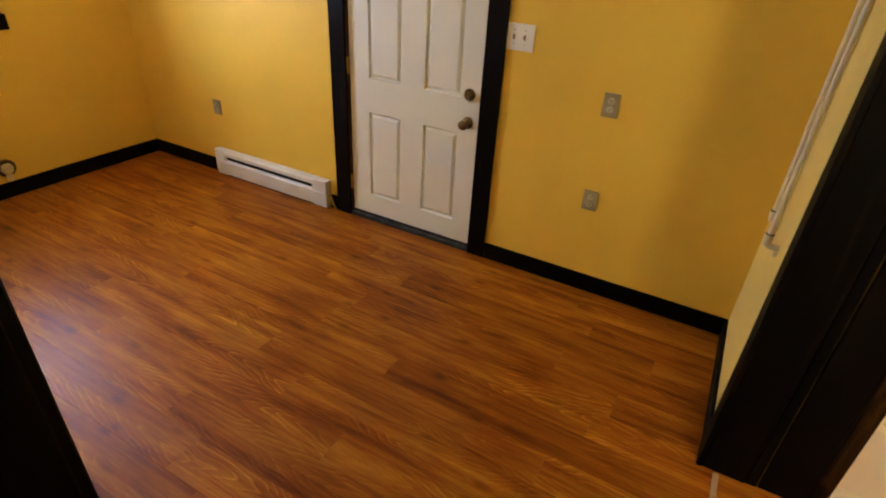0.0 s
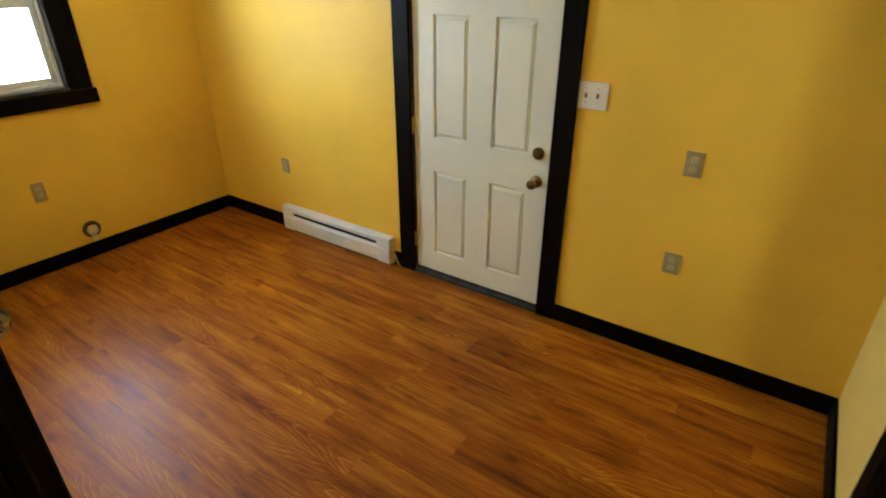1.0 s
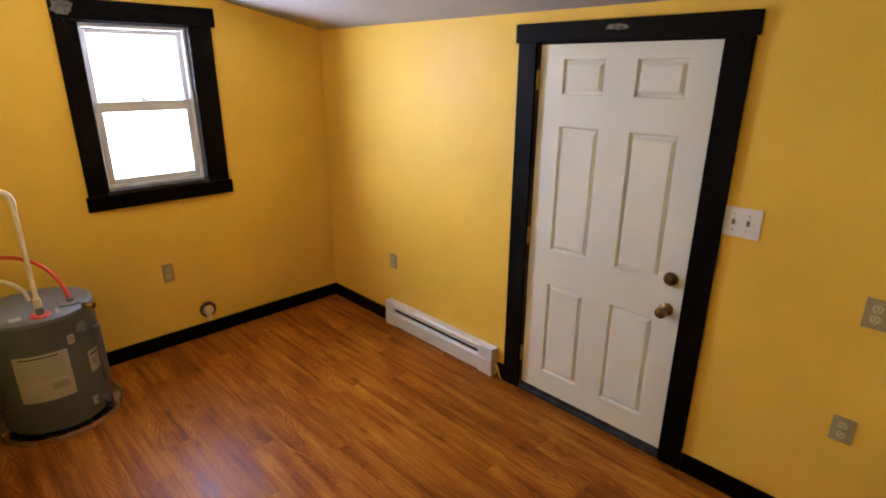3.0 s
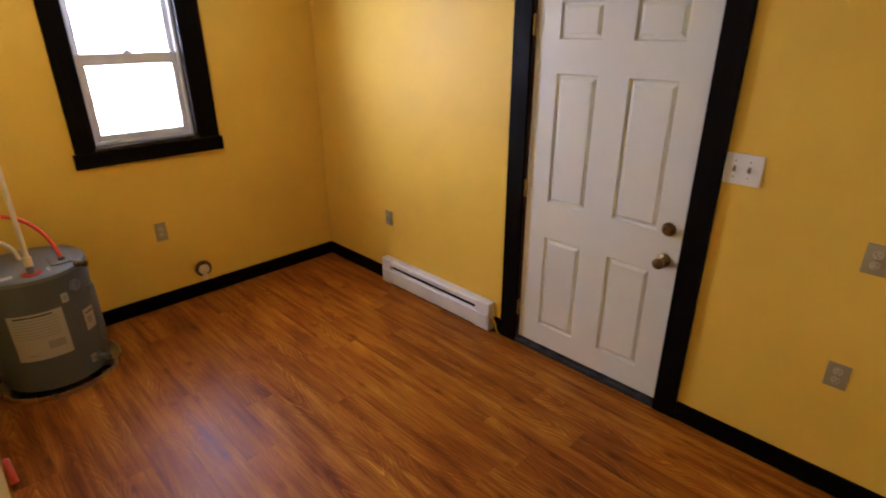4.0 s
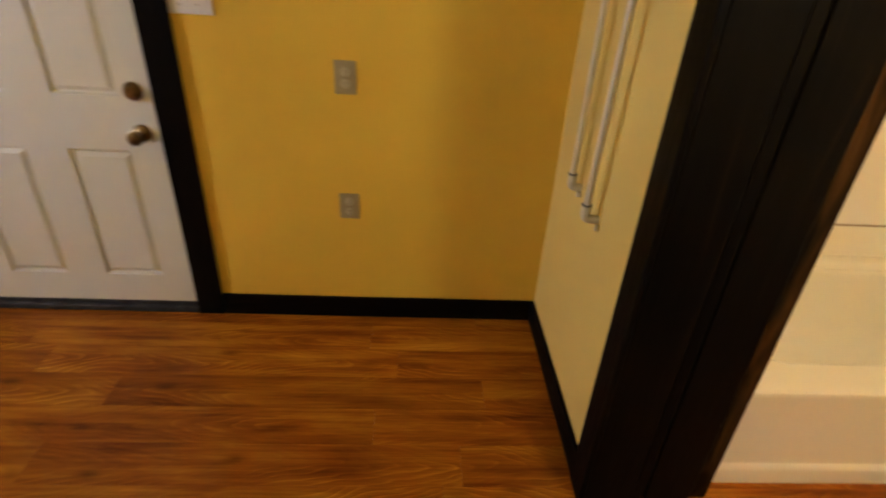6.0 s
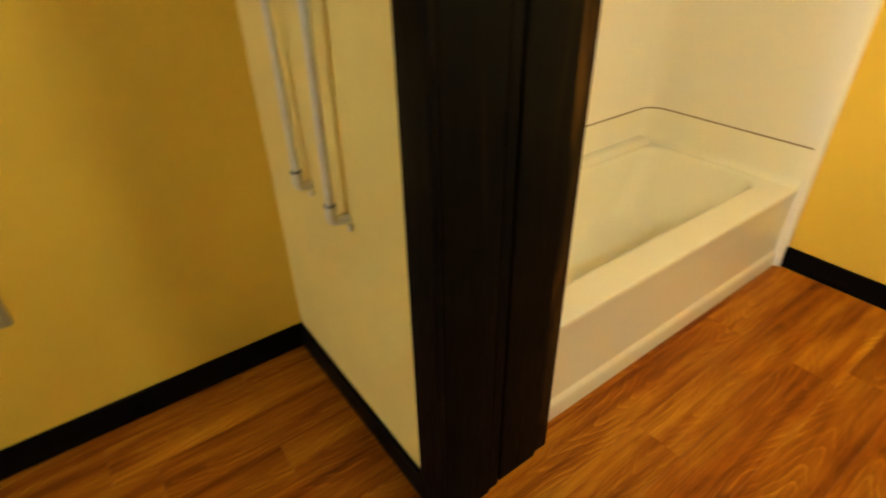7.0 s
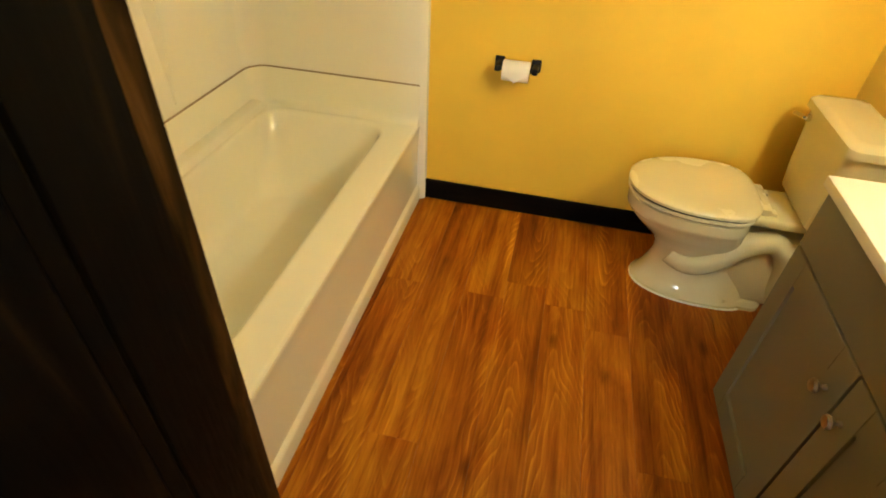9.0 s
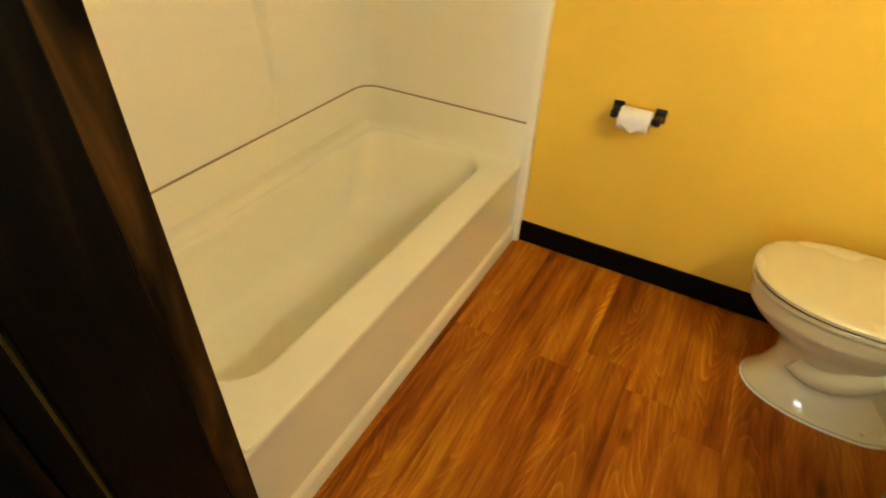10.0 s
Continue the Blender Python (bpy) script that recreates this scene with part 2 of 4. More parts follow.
GLASS.node_tree.nodes["Principled BSDF"].inputs["Transmission Weight"].default_value = 1.0
GLASS.node_tree.nodes["Principled BSDF"].inputs["IOR"].default_value = 1.45
REDJAMB = dirty("red_brown_wood", (0.075, 0.022, 0.010), 0.6, 0, 0.4, 14)
BARE = dirty("bare_knot", (0.16, 0.15, 0.14), 0.22, 0, 0.12, 45)
# dark brown that paints the shade in the toilet seat gaps
GAPSHADE = mat("brown_gap_shade", (0.035, 0.024, 0.012), 0.8)
CAULK = mat("white_caulk", (0.75, 0.72, 0.66), 0.5)
SEAM = mat("dark_seam", (0.30, 0.22, 0.13), 0.7)


def glow(name, color, strength):
    m = bpy.data.materials.new(name)
    m.use_nodes = True
    b = m.node_tree.nodes["Principled BSDF"]
    b.inputs["Base Color"].default_value = (*color, 1)
    b.inputs["Emission Color"].default_value = (*color, 1)
    b.inputs["Emission Strength"].default_value = strength
    return m


DAY = glow("overcast_daylight", (0.92, 0.96, 1.0), 9.0)
FROST = glow("frosted_bulb", (1.0, 0.84, 0.52), 45.0)


# ---- mesh helpers ----
def box_bm(x0, x1, y0, y1, z0, z1, bev=0.0, seg=1):
    bm = bmesh.new()
    bmesh.ops.create_cube(bm, size=1.0)
    for v in bm.verts:
        v.co = Vector((x0 + (v.co.x + 0.5) * (x1 - x0), y0 + (v.co.y + 0.5) * (y1 - y0), z0 + (v.co.z + 0.5) * (z1 - z0)))
    if bev > 0:
        bmesh.ops.bevel(bm, geom=list(bm.edges), offset=bev, segments=seg, affect="EDGES", profile=0.5)
    return bm


def loft(rings, cap0=True, cap1=True, closed=True):
    """Skin a row of equal rings of points."""
    bm = bmesh.new()
    rows = [[bm.verts.new(p) for p in r] for r in rings]
    n = len(rows[0])
    for a, b in zip(rows, rows[1:]):
        for i in range(n if closed else n - 1):
            j = (i + 1) % n
            bm.faces.new((a[i], a[j], b[j], b[i]))
    if cap0:
        bm.faces.new(list(reversed(rows[0])))
    if cap1:
        bm.faces.new(rows[-1])
    bmesh.ops.recalc_face_normals(bm, faces=bm.faces)
    return bm


def lathe(profile, n=32, axis="z", at=(0, 0, 0)):
    """Turn (radius, height) pairs about an axis through at."""
    rings = []
    for r, h in profile:
        ring = []
        for i in range(n):
            a = 2 * math.pi * i / n
            c, s = r * math.cos(a), r * math.sin(a)
            p = {"z": (c, s, h), "y": (c, h, s), "x": (h, c, s)}[axis]
            ring.append(Vector(p) + Vector(at))
        rings.append(ring)
    return loft(rings)


def tube(points, radius, n=12):
    """A round pipe along points."""
    pts = [Vector(p) for p in points]
    rings = []
    up = Vector((0.31, 0.21, 0.93)).normalized()
    for i, p in enumerate(pts):
        d = (pts[min(i + 1, len(pts) - 1)] - pts[max(i - 1, 0)]).normalized()
        s = d.cross(up).normalized()
        u = s.cross(d).normalized()
        rings.append([p + radius * (math.cos(2 * math.pi * k / n) * s + math.sin(2 * math.pi * k / n) * u) for k in range(n)])
    return loft(rings)


def curve_pts(a, b, c, d, n=14):
    out = []
    a, b, c, d = (Vector(q) for q in (a, b, c, d))
    for i in range(n + 1):
        t = i / n
        out.append(a * (1 - t) ** 3 + 3 * b * t * (1 - t) ** 2 + 3 * c * t * t * (1 - t) + d * t ** 3)
    return out


def join(*bms):
    out = bmesh.new()
    for b in bms:
        me = bpy.data.meshes.new("tmp")
        b.to_mesh(me)
        out.from_mesh(me)
        bpy.data.meshes.remove(me)
        b.free()
    return out


def part(name, bm, material, parent=None, label="", smooth=False):
    me = bpy.data.meshes.new(name)
    bm.to_mesh(me)
    bm.free()
    me.materials.append(material)
    if smooth:
        for p in me.polygons:
            p.use_smooth = True
        me.set_sharp_from_angle(angle=radians(38))
    ob = new(name, me)
    if parent:
        ob.parent = parent
        ob.matrix_parent_inverse = parent.matrix_world.inverted()
    if label:
        ob["label"] = label
    return ob


def thing(name, at, label, category, group="", kind=""):
    ob = new(name)
    ob.location = at
    ob.empty_display_size = 0.05
    bpy.context.view_layer.update()
    return tagged(ob, label, category, group, kind)


def struct(name, bm, material, label, category):
    return tagged(part(name, bm, material), label, category, kind="structure")


def frame_bm(axis, at, thick, a0, a1, b0, b1, ia0, ia1, ib0, ib1):
    """A wall slab with one rectangular hole. axis x: a is y, b is z; axis y: a is x, b is z."""
    parts = []
    for p0, p1, q0, q1 in ((a0, ia0, b0, b1), (ia1, a1, b0, b1), (ia0, ia1, b0, ib0), (ia0, ia1, ib1, b1)):
        if p1 - p0 > 1e-4 and q1 - q0 > 1e-4:
            parts.append(box_bm(at, at + thick, p0, p1, q0, q1) if axis == "x" else box_bm(p0, p1, at, at + thick, q0, q1))
    return join(*parts)


XW, YN, XP, YS = -3.702, 2.35, 0.83, -0.185     # laundry: west wall, north wall, pipe wall, south wall
XE, XPE, YP = 2.872, 1.237, 1.412               # bathroom: east wall, end of the partition
TOP = 3.0

# ---- structure ----
struct("wall_north", frame_bm("y", YN, 0.15, XW - 0.15, XP, 0, TOP, -1.635, -0.675, 0, 2.068), YELLOW, "yellow painted wall with the entrance door in it", "wall")
struct("wall_west", frame_bm("x", XW - 0.15, 0.15, YS - 0.14, YN, 0, TOP, 0.715, 1.36, 1.175, 2.19), YELLOW, "yellow painted wall with a small window", "wall")
struct("wall_partition", join(box_bm(XP, XPE - 0.01, YP + 0.02, YN + 0.15, 0, TOP)), CREAM, "cream painted partition wall carrying white pipes", "wall")
struct("wall_tub_back", box_bm(XPE - 0.01, XE + 0.15, 2.31, 2.50, 0, TOP), YELLOW, "yellow wall behind the bathtub", "wall")
struct("wall_east", box_bm(XE, XE + 0.15, YS - 0.14, 2.31, 0, TOP), YELLOW, "yellow painted bathroom wall beside the toilet", "wall")
struct("wall_south", frame_bm("y", YS - 0.14, 0.14, XW, XE, 0, TOP, -0.072, 0.80, 0, 2.08), CREAM, "cream painted wall with an open doorway", "wall")
struct("wall_stub", box_bm(XP, XPE - 0.01, YS, 0.235, 0, TOP), YELLOW, "short yellow wall beside the bathroom opening", "wall")
struct("wall_header", box_bm(XP, XPE - 0.01, 0.235, YP + 0.02, 2.24, TOP), YELLOW, "yellow wall over the bathroom opening", "wall")
struct("wall_hall", join(box_bm(-1.3, 1.9, -2.3, -2.15, 0, TOP), box_bm(-1.45, -1.3, -2.3, YS - 0.14, 0, TOP), box_bm(1.9, 2.05, -2.3, YS - 0.14, 0, TOP)), HALL, "plain hall walls", "wall")
# sloping laundry ceiling, level ceilings elsewhere
bm = box_bm(XW - 0.15, XP, YS - 0.14, YN + 0.15, 0, 0.1)
for v in bm.verts:
    v.co.z += 2.217 + 0.192 * (YN - v.co.y)
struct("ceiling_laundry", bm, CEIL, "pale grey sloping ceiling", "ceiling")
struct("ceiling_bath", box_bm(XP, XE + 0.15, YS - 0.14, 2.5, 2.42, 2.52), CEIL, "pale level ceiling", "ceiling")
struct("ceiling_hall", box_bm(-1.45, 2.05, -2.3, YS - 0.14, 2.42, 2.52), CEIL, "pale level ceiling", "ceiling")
floor = struct("floor", join(box_bm(XW - 0.15, XE + 0.15, YS - 0.3, 2.5, -0.10, -0.004), box_bm(-1.45, 2.05, -2.3, YS - 0.3, -0.10, -0.004)), SUBFLOOR, "brown wood plank floor", "floor")
struct("ground", box_bm(-60, -4.2, -60, 60, -0.7, -0.6), paint("snowy_ground", (0.7, 0.72, 0.75), 0.8), "pale ground outside the window", "ground")
struct("backdrop", box_bm(-7.05, -7.0, -6, 8, -0.6, 7), DAY, "bright overcast daylight outside the window", "backdrop")


# baseboards
def board(name, x0, x1, y0, y1, z0, z1, material, label, category="baseboard"):
    return struct(name, box_bm(x0, x1, y0, y1, z0, z1, 0.003), material, label, category)


BH = 0.105
board("baseboard_north_a", XW + 0.016, -2.955, YN - 0.016, YN - 0.001, 0, BH, DARK_X, "dark-stained wooden baseboard")
board("baseboard_north_b", -1.795, -1.737, YN - 0.016, YN - 0.001, 0, BH, DARK_X, "dark-stained wooden baseboard")
board("baseboard_north_c", -0.578, XP - 0.016, YN - 0.016, YN - 0.001, 0, BH, DARK_X, "dark-stained wooden baseboard")
board("baseboard_west", XW + 0.001, XW + 0.016, YS, YN - 0.001, 0, BH, DARK_Y, "dark-stained wooden baseboard")
board("baseboard_partition", XP - 0.016, XP - 0.001, YP + 0.06, YN - 0.001, 0, BH, DARK_Y, "dark-stained wooden baseboard")
board("baseboard_east", XE - 0.016, XE - 0.001, YS, 1.462, 0, BH, DARK_Y, "dark-stained wooden baseboard")

# dark boards round the end of the partition
post = thing("opening_casing", (1.0, YP, 0), "almost black stained wooden boards casing the bathroom opening", "casing", kind="structure")
part("corner_board", box_bm(XP - 0.020, XP - 0.001, YP - 0.014, YP + 0.085, 0, TOP - 0.55, 0.002), DARK_Z, post)
part("casing_board", box_bm(XP - 0.001, 0.985, YP - 0.012, YP + 0.019, 0.002, TOP - 0.6, 0.003), DARK_Z, post)
part("stop_board", box_bm(0.987, 1.022, YP - 0.006, YP + 0.019, 0.002, TOP - 0.6, 0.003), DARK_Z, post)
part("jamb_board", box_bm(1.031, 1.1795, YP - 0.002, YP + 0.019, 0.002, TOP - 0.6, 0.003), DARK_Z, post)
part("edge_board", box_bm(1.1805, XPE, YP + 0.006, YP + 0.05, 0.002, TOP - 0.6, 0.003), WORN_Z, post, "dark board with brown worn streaks")
stubc = thing("opening_casing", (1.0, 0.27, 0), "almost black stained wooden boards casing the bathroom opening", "casing", kind="structure")
part("jamb_board", box_bm(XP - 0.01, XPE, 0.237, 0.255, 0, TOP - 0.6, 0.003), DARK_Z, stubc)

# doorway that the camera comes through
jl = thing("doorway_casing", (-0.05, YS, 0), "almost black stained wooden doorway casing", "casing", kind="structure")
part("jamb_board", box_bm(-0.071, -0.038, YS - 0.14, YS, 0, 2.06, 0.003), DARK_Z, jl)
part("casing_board", box_bm(-0.165, -0.053, YS + 0.001, YS + 0.018, 0, 2.16, 0.003), DARK_Z, jl)
part("backband", box_bm(-0.188, -0.166, YS + 0.001, YS + 0.052, 0, 2.16, 0.003), DARK_Z, jl)
part("jamb_board", box_bm(0.779, 0.799, YS - 0.14, YS - 0.02, 0, 2.06, 0.003), DARK_Z, jl)
part("head_board", box_bm(-0.071, 0.799, YS - 0.14, YS, 2.062, 2.079, 0.003), DARK_X, jl)

# light strip where the two floors meet
struct("threshold_strip", box_bm(0.872, 0.894, 0.29, YP - 0.02, -0.001, 0.006, 0.002), STRIP, "light wooden strip between the floors", "trim")


# ---- entrance door ----
DX0, DX1, DZ0, DZ1 = -1.607, -0.694, 0.045, 2.056
door = thing("door_1", (-1.14, YN, 0), "closed white six-panel entrance door in dark casing", "door", kind="structure")


def door_slab():
    bm = bmesh.new()
    yf = YN + 0.012
    xs = [DX0, -1.464, -1.228, -1.068, -0.829, DX1]
    zs = [DZ0, 0.183, 0.755, 0.964, 1.652, 1.812, 1.985, DZ1]
    g = [[bm.verts.new((x, yf, z)) for x in xs] for z in zs]
    for i in range(len(zs) - 1):
        for j in range(len(xs) - 1):
            f = bm.faces.new((g[i][j], g[i][j + 1], g[i + 1][j + 1], g[i + 1][j]))
            if i in (1, 3, 5) and j in (1, 3):
                f.material_index = 1
    panels = [f for f in bm.faces if f.material_index == 1]
    for f in panels:
        f.material_index = 0
        for thick, depth in ((0.002, 0.004), (0.008, 0.009), (0.010, 0.001), (0.004, -0.003), (0.020, -0.009)):
            bmesh.ops.inset_individual(bm, faces=[f], thickness=thick, depth=0)
            for v in f.verts:
                v.co.y += depth
    ext = bmesh.ops.extrude_face_region(bm, geom=[e for e in bm.edges if e.is_boundary])
    for v in ext["geom"]:
        if isinstance(v, bmesh.types.BMVert):
            v.co.y = YN + 0.055
    bmesh.ops.recalc_face_normals(bm, faces=bm.faces)
    return bm


slab = part("door_leaf", door_slab(), DOORWHITE, door)
part("jamb", box_bm(-1.634, -1.612, YN + 0.001, YN + 0.149, 0, 2.067), REDJAMB, door, "reddish brown unfinished jamb")
part("jamb", box_bm(-0.691, -0.676, YN + 0.001, YN + 0.149, 0, 2.067), DARK_Z, door)
part("head_jamb", box_bm(-1.612, -0.691, YN + 0.001, YN + 0.149, 2.058, 2.067), DARK_X, door)
part("casing_board", box_bm(-1.735, -1.618, YN - 0.020, YN - 0.001, 0, 2.065, 0.003), DARK_Z, door)
part("casing_board", box_bm(-0.694, -0.581, YN - 0.020, YN - 0.001, 0, 2.065, 0.003), DARK_Z, door)
part("head_board", box_bm(-1.753, -0.568, YN - 0.024, YN - 0.001, 2.066, 2.158, 0.003), DARK_X, door)
part("threshold", join(box_bm(-1.612, -0.694, YN - 0.016, YN + 0.012, 0, 0.030, 0.004), box_bm(-1.612, -0.692, YN + 0.004, YN + 0.05, 0.02, 0.044)), RUBBER, door, "dark worn threshold strip")
part("outside_panel", box_bm(-1.612, -0.691, YN + 0.056, YN + 0.149, 0, 2.058), BLACKGAP, door)
for hz in (1.88, 1.02, 0.25):
    h = part("hinge", lathe([(0.007, hz - 0.050), (0.009, hz - 0.047), (0.009, hz + 0.047), (0.005, hz + 0.054)], 10, "z", (-1.6085, YN - 0.003, 0)), HINGE, door, smooth=True)
part("deadbolt", lathe([(0.034, YN + 0.013), (0.034, YN + 0.004), (0.029, YN - 0.004), (0.022, YN - 0.010), (0.020, YN - 0.016), (0.008, YN - 0.018)], 28, "y", (-0.772, 0, 0.986)), BRASS, slab, "round antique brass deadbolt", True)
part("knob", lathe([(0.034, YN + 0.013), (0.034, YN + 0.005), (0.026, YN - 0.002), (0.013, YN - 0.010), (0.012, YN - 0.026), (0.022, YN - 0.036), (0.0285, YN - 0.048), (0.027, YN - 0.060), (0.017, YN - 0.067), (0.004, YN - 0.068)], 28, "y", (-0.772, 0, 0.828)), BRASS, slab, "round antique brass knob", True)


# ---- window ----
win = thing("window_1", (XW, 1.02, 1.17), "white sash window in a wide dark wooden casing", "window", kind="structure")
part("head_board", box_bm(XW + 0.001, XW + 0.024, 0.604, 1.522, 2.188, 2.305, 0.003), DARK_Y, win)
part("side_board", box_bm(XW + 0.001, XW + 0.020, 0.606, 0.726, 1.162, 2.187, 0.003), DARK_Z, win)
part("side_board", box_bm(XW + 0.001, XW + 0.020, 1.346, 1.494, 1.162, 2.187, 0.003), DARK_Z, win)
part("sill_board", box_bm(XW + 0.001, XW + 0.028, 0.592, 1.512, 1.068, 1.160, 0.003), DARK_Y, win)
part("sill", box_bm(XW - 0.14, XW + 0.024, 0.716, 1.356, 1.162, 1.186, 0.003), SATIN, win)
part("reveal", join(box_bm(XW - 0.14, XW + 0.001, 0.715, 0.726, 1.186, 2.178), box_bm(XW - 0.14, XW + 0.001, 1.346, 1.358, 1.186, 2.178), box_bm(XW - 0.14, XW + 0.001, 0.715, 1.358, 2.178, 2.189)), SATIN, win)


def sash(x0, x1, y0, y1, z0, z1, w):
    return join(box_bm(x0, x1, y0, y0 + w, z0, z1, 0.004), box_bm(x0, x1, y1 - w, y1, z0, z1, 0.004), box_bm(x0, x1, y0 + w, y1 - w, z0, z0 + w, 0.004), box_bm(x0, x1, y0 + w, y1 - w, z1 - w, z1, 0.004))


part("window_frame", sash(XW - 0.110, XW - 0.040, 0.727, 1.345, 1.187, 2.177, 0.022), VINYL, win)
up = part("upper_sash", sash(XW - 0.100, XW - 0.077, 0.750, 1.322, 1.664, 2.154, 0.030), VINYL, win)
lo = part("lower_sash", sash(XW - 0.071, XW - 0.047, 0.750, 1.322, 1.210, 1.700, 0.036), VINYL, win)
part("meeting_rail", box_bm(XW - 0.075, XW - 0.045, 0.751, 1.321, 1.660, 1.728, 0.004), VINYL, lo)
g1 = part("pane", box_bm(XW - 0.091, XW - 0.087, 0.780, 1.292, 1.694, 2.124), GLASS, up)
g2 = part("pane", box_bm(XW - 0.061, XW - 0.057, 0.786, 1.286, 1.246, 1.664), GLASS, lo)
for g in (g1, g2):
    g.visible_shadow = False
part("sash_lock", join(box_bm(XW - 0.075, XW - 0.051, 1.009, 1.064, 1.7285, 1.740, 0.004), lathe([(0.011, 1.739), (0.011, 1.750), (0.004, 1.752)], 12, "z", (XW - 0.061, 1.034, 0))), VINYL, lo)


def bare_spot(x0, y0, z0, plane, w, h, parent):
    """Irregular bare patch on a dark board."""
    n, rings = 18, []
    for k in (1.0, 0.97):
        ring = []
        for i in range(n):
            a = 2 * math.pi * i / n
            r = 1 + 0.6 * noise.noise(Vector((math.cos(a) * 2 + x0, math.sin(a) * 2, z0 * 3)))
            u, v = k * r * w * math.cos(a), k * r * h * math.sin(a)
            d = 0.0006 if k == 1.0 else 0.0012
            ring.append(Vector((x0 + d, y0 + u, z0 + v)) if plane == "x" else Vector((x0 + u, y0 - d, z0 + v)))
        rings.append(ring)
    part("bare_spot", loft(rings), BARE, parent, "pale worn spot in the stain")


bare_spot(XW + 0.0238, 0.660, 2.250, "x", 0.054, 0.044, win)
bare_spot(-1.17, YN - 0.0238, 2.122, "y", 0.060, 0.013, door)

# ---- electric plates ----
def outlet(x, y, z, facing, w=0.088, h=0.115, group="wall outlets"):
    """Duplex outlet; facing: '-y' on the north wall, '+x' on the west wall."""
    ob = thing("wall_outlet", (x, y, z), "almond plastic duplex wall outlet", "outlet", group)
    m = Matrix.Translation((x, y, z)) @ (Matrix.Rotation(0, 4, "Z") if facing == "-y" else Matrix.Rotation(radians(90), 4, "Z"))

    def put(bm):
        bm.transform(m)
        return bm
    part("plate", put(box_bm(-w / 2, w / 2, -0.006, -0.0005, -h / 2, h / 2, 0.0025, 2)), IVORY, ob)
    for s in (-1, 1):
        bm = lathe([(0.0175, -0.006), (0.0175, -0.0085), (0.016, -0.0095)], 20, "y", (0, 0, s * 0.021))
        f = part("socket", put(bm), IVORY_D, ob, smooth=True)
        part("slots", put(join(box_bm(-0.0075, -0.0055, -0.0102, -0.009, s * 0.021 - 0.001, s * 0.021 + 0.008), box_bm(0.0055, 0.0075, -0.0102, -0.009, s * 0.021 - 0.001, s * 0.021 + 0.007), box_bm(-0.002, 0.002, -0.0102, -0.009, s * 0.021 - 0.010, s * 0.021 - 0.006))), BLACKGAP, f)
    part("screw", put(lathe([(0.003, -0.006), (0.003, -0.0072), (0.001, -0.0076)], 8, "y")), BRONZE, ob)
    return ob


outlet(-2.863, YN, 0.530, "-y", 0.078, 0.112)
outlet(0.002, YN, 1.073, "-y", 0.079, 0.120)
outlet(0.000, YN, 0.558, "-y", 0.079, 0.112)
outlet(XW, 0.986, 0.558, "+x", 0.075, 0.132)
sw = thing("light_switch", (-0.5, YN, 1.318), "white double toggle light switch plate", "light switch")
part("plate", box_bm(-0.592, -0.434, YN - 0.007, YN - 0.0005, 1.259, 1.388, 0.003, 2), WHITEPL, sw)
for sx in (-0.542, -0.484):
    part("toggle", box_bm(sx - 0.005, sx + 0.005, YN - 0.018, YN - 0.006, 1.316, 1.331, 0.002), BRONZE, sw)
    part("slot", box_bm(sx - 0.006, sx + 0.006, YN - 0.0078, YN - 0.0068, 1.311, 1.337), IVORY, sw)
    for sz in (1.290, 1.357):
        part("screw", lathe([(0.0032, YN - 0.0068), (0.0032, YN - 0.0085), (0.001, YN - 0.0088)], 8, "y", (sx, 0, sz)), BRONZE, sw)

# ---- baseboard heater ----
heat = thing("baseboard_heater", (-2.34, YN, 0.02), "white enamelled electric baseboard heater with a dark slot", "heater")
HX0, HX1, HY = -2.905, -1.800, YN - 0.062


def heater_profile():
    """Front of the case: foot, fin, slot, top."""
    return [(YN - 0.001, 0.012), (HY + 0.012, 0.012), (HY + 0.012, 0.050), (HY, 0.054), (HY - 0.002, 0.122), (HY + 0.006, 0.132), (HY + 0.034, 0.134), (HY + 0.034, 0.166), (HY + 0.002, 0.168), (HY, 0.196), (HY + 0.010, 0.206), (YN - 0.001, 0.209)]


pr = heater_profile()
part("case", loft([[Vector((x, y, z)) for y, z in pr] for x in (HX0 + 0.105, HX1 - 0.125)]), METALWHITE, heat)
part("end_box", box_bm(HX0, HX0 + 0.105, HY, YN - 0.001, 0.012, 0.210, 0.003), METALWHITE, heat)
part("end_box", box_bm(HX1 - 0.125, HX1, HY, YN - 0.001, 0.012, 0.210, 0.003), METALWHITE, heat)
part("lower_fin", box_bm(HX0 + 0.01, HX1 - 0.01, HY - 0.004, HY + 0.002, 0.060, 0.124, 0.002), METALWHITE, heat)
part("slot", box_bm(HX0 + 0.106, HX1 - 0.126, HY + 0.020, HY + 0.033, 0.135, 0.165), BLACKGAP, heat)
part("foot", box_bm(HX0 + 0.02, HX1 - 0.02, HY + 0.02, YN - 0.002, 0.0, 0.012), BLACKGAP, heat)
cable = thing("yellow_cable", (-1.78, YN - 0.03, 0.1), "yellow electric cable from the heater to the wall", "cable")
part("sheath", tube(curve_pts((-1.801, YN - 0.035, 0.105), (-1.755, YN - 0.04, 0.115), (-1.760, YN - 0.04, 0.02), (-1.745, YN - 0.022, 0.008)), 0.0055, 8), YELLOWWIRE, cable, smooth=True)

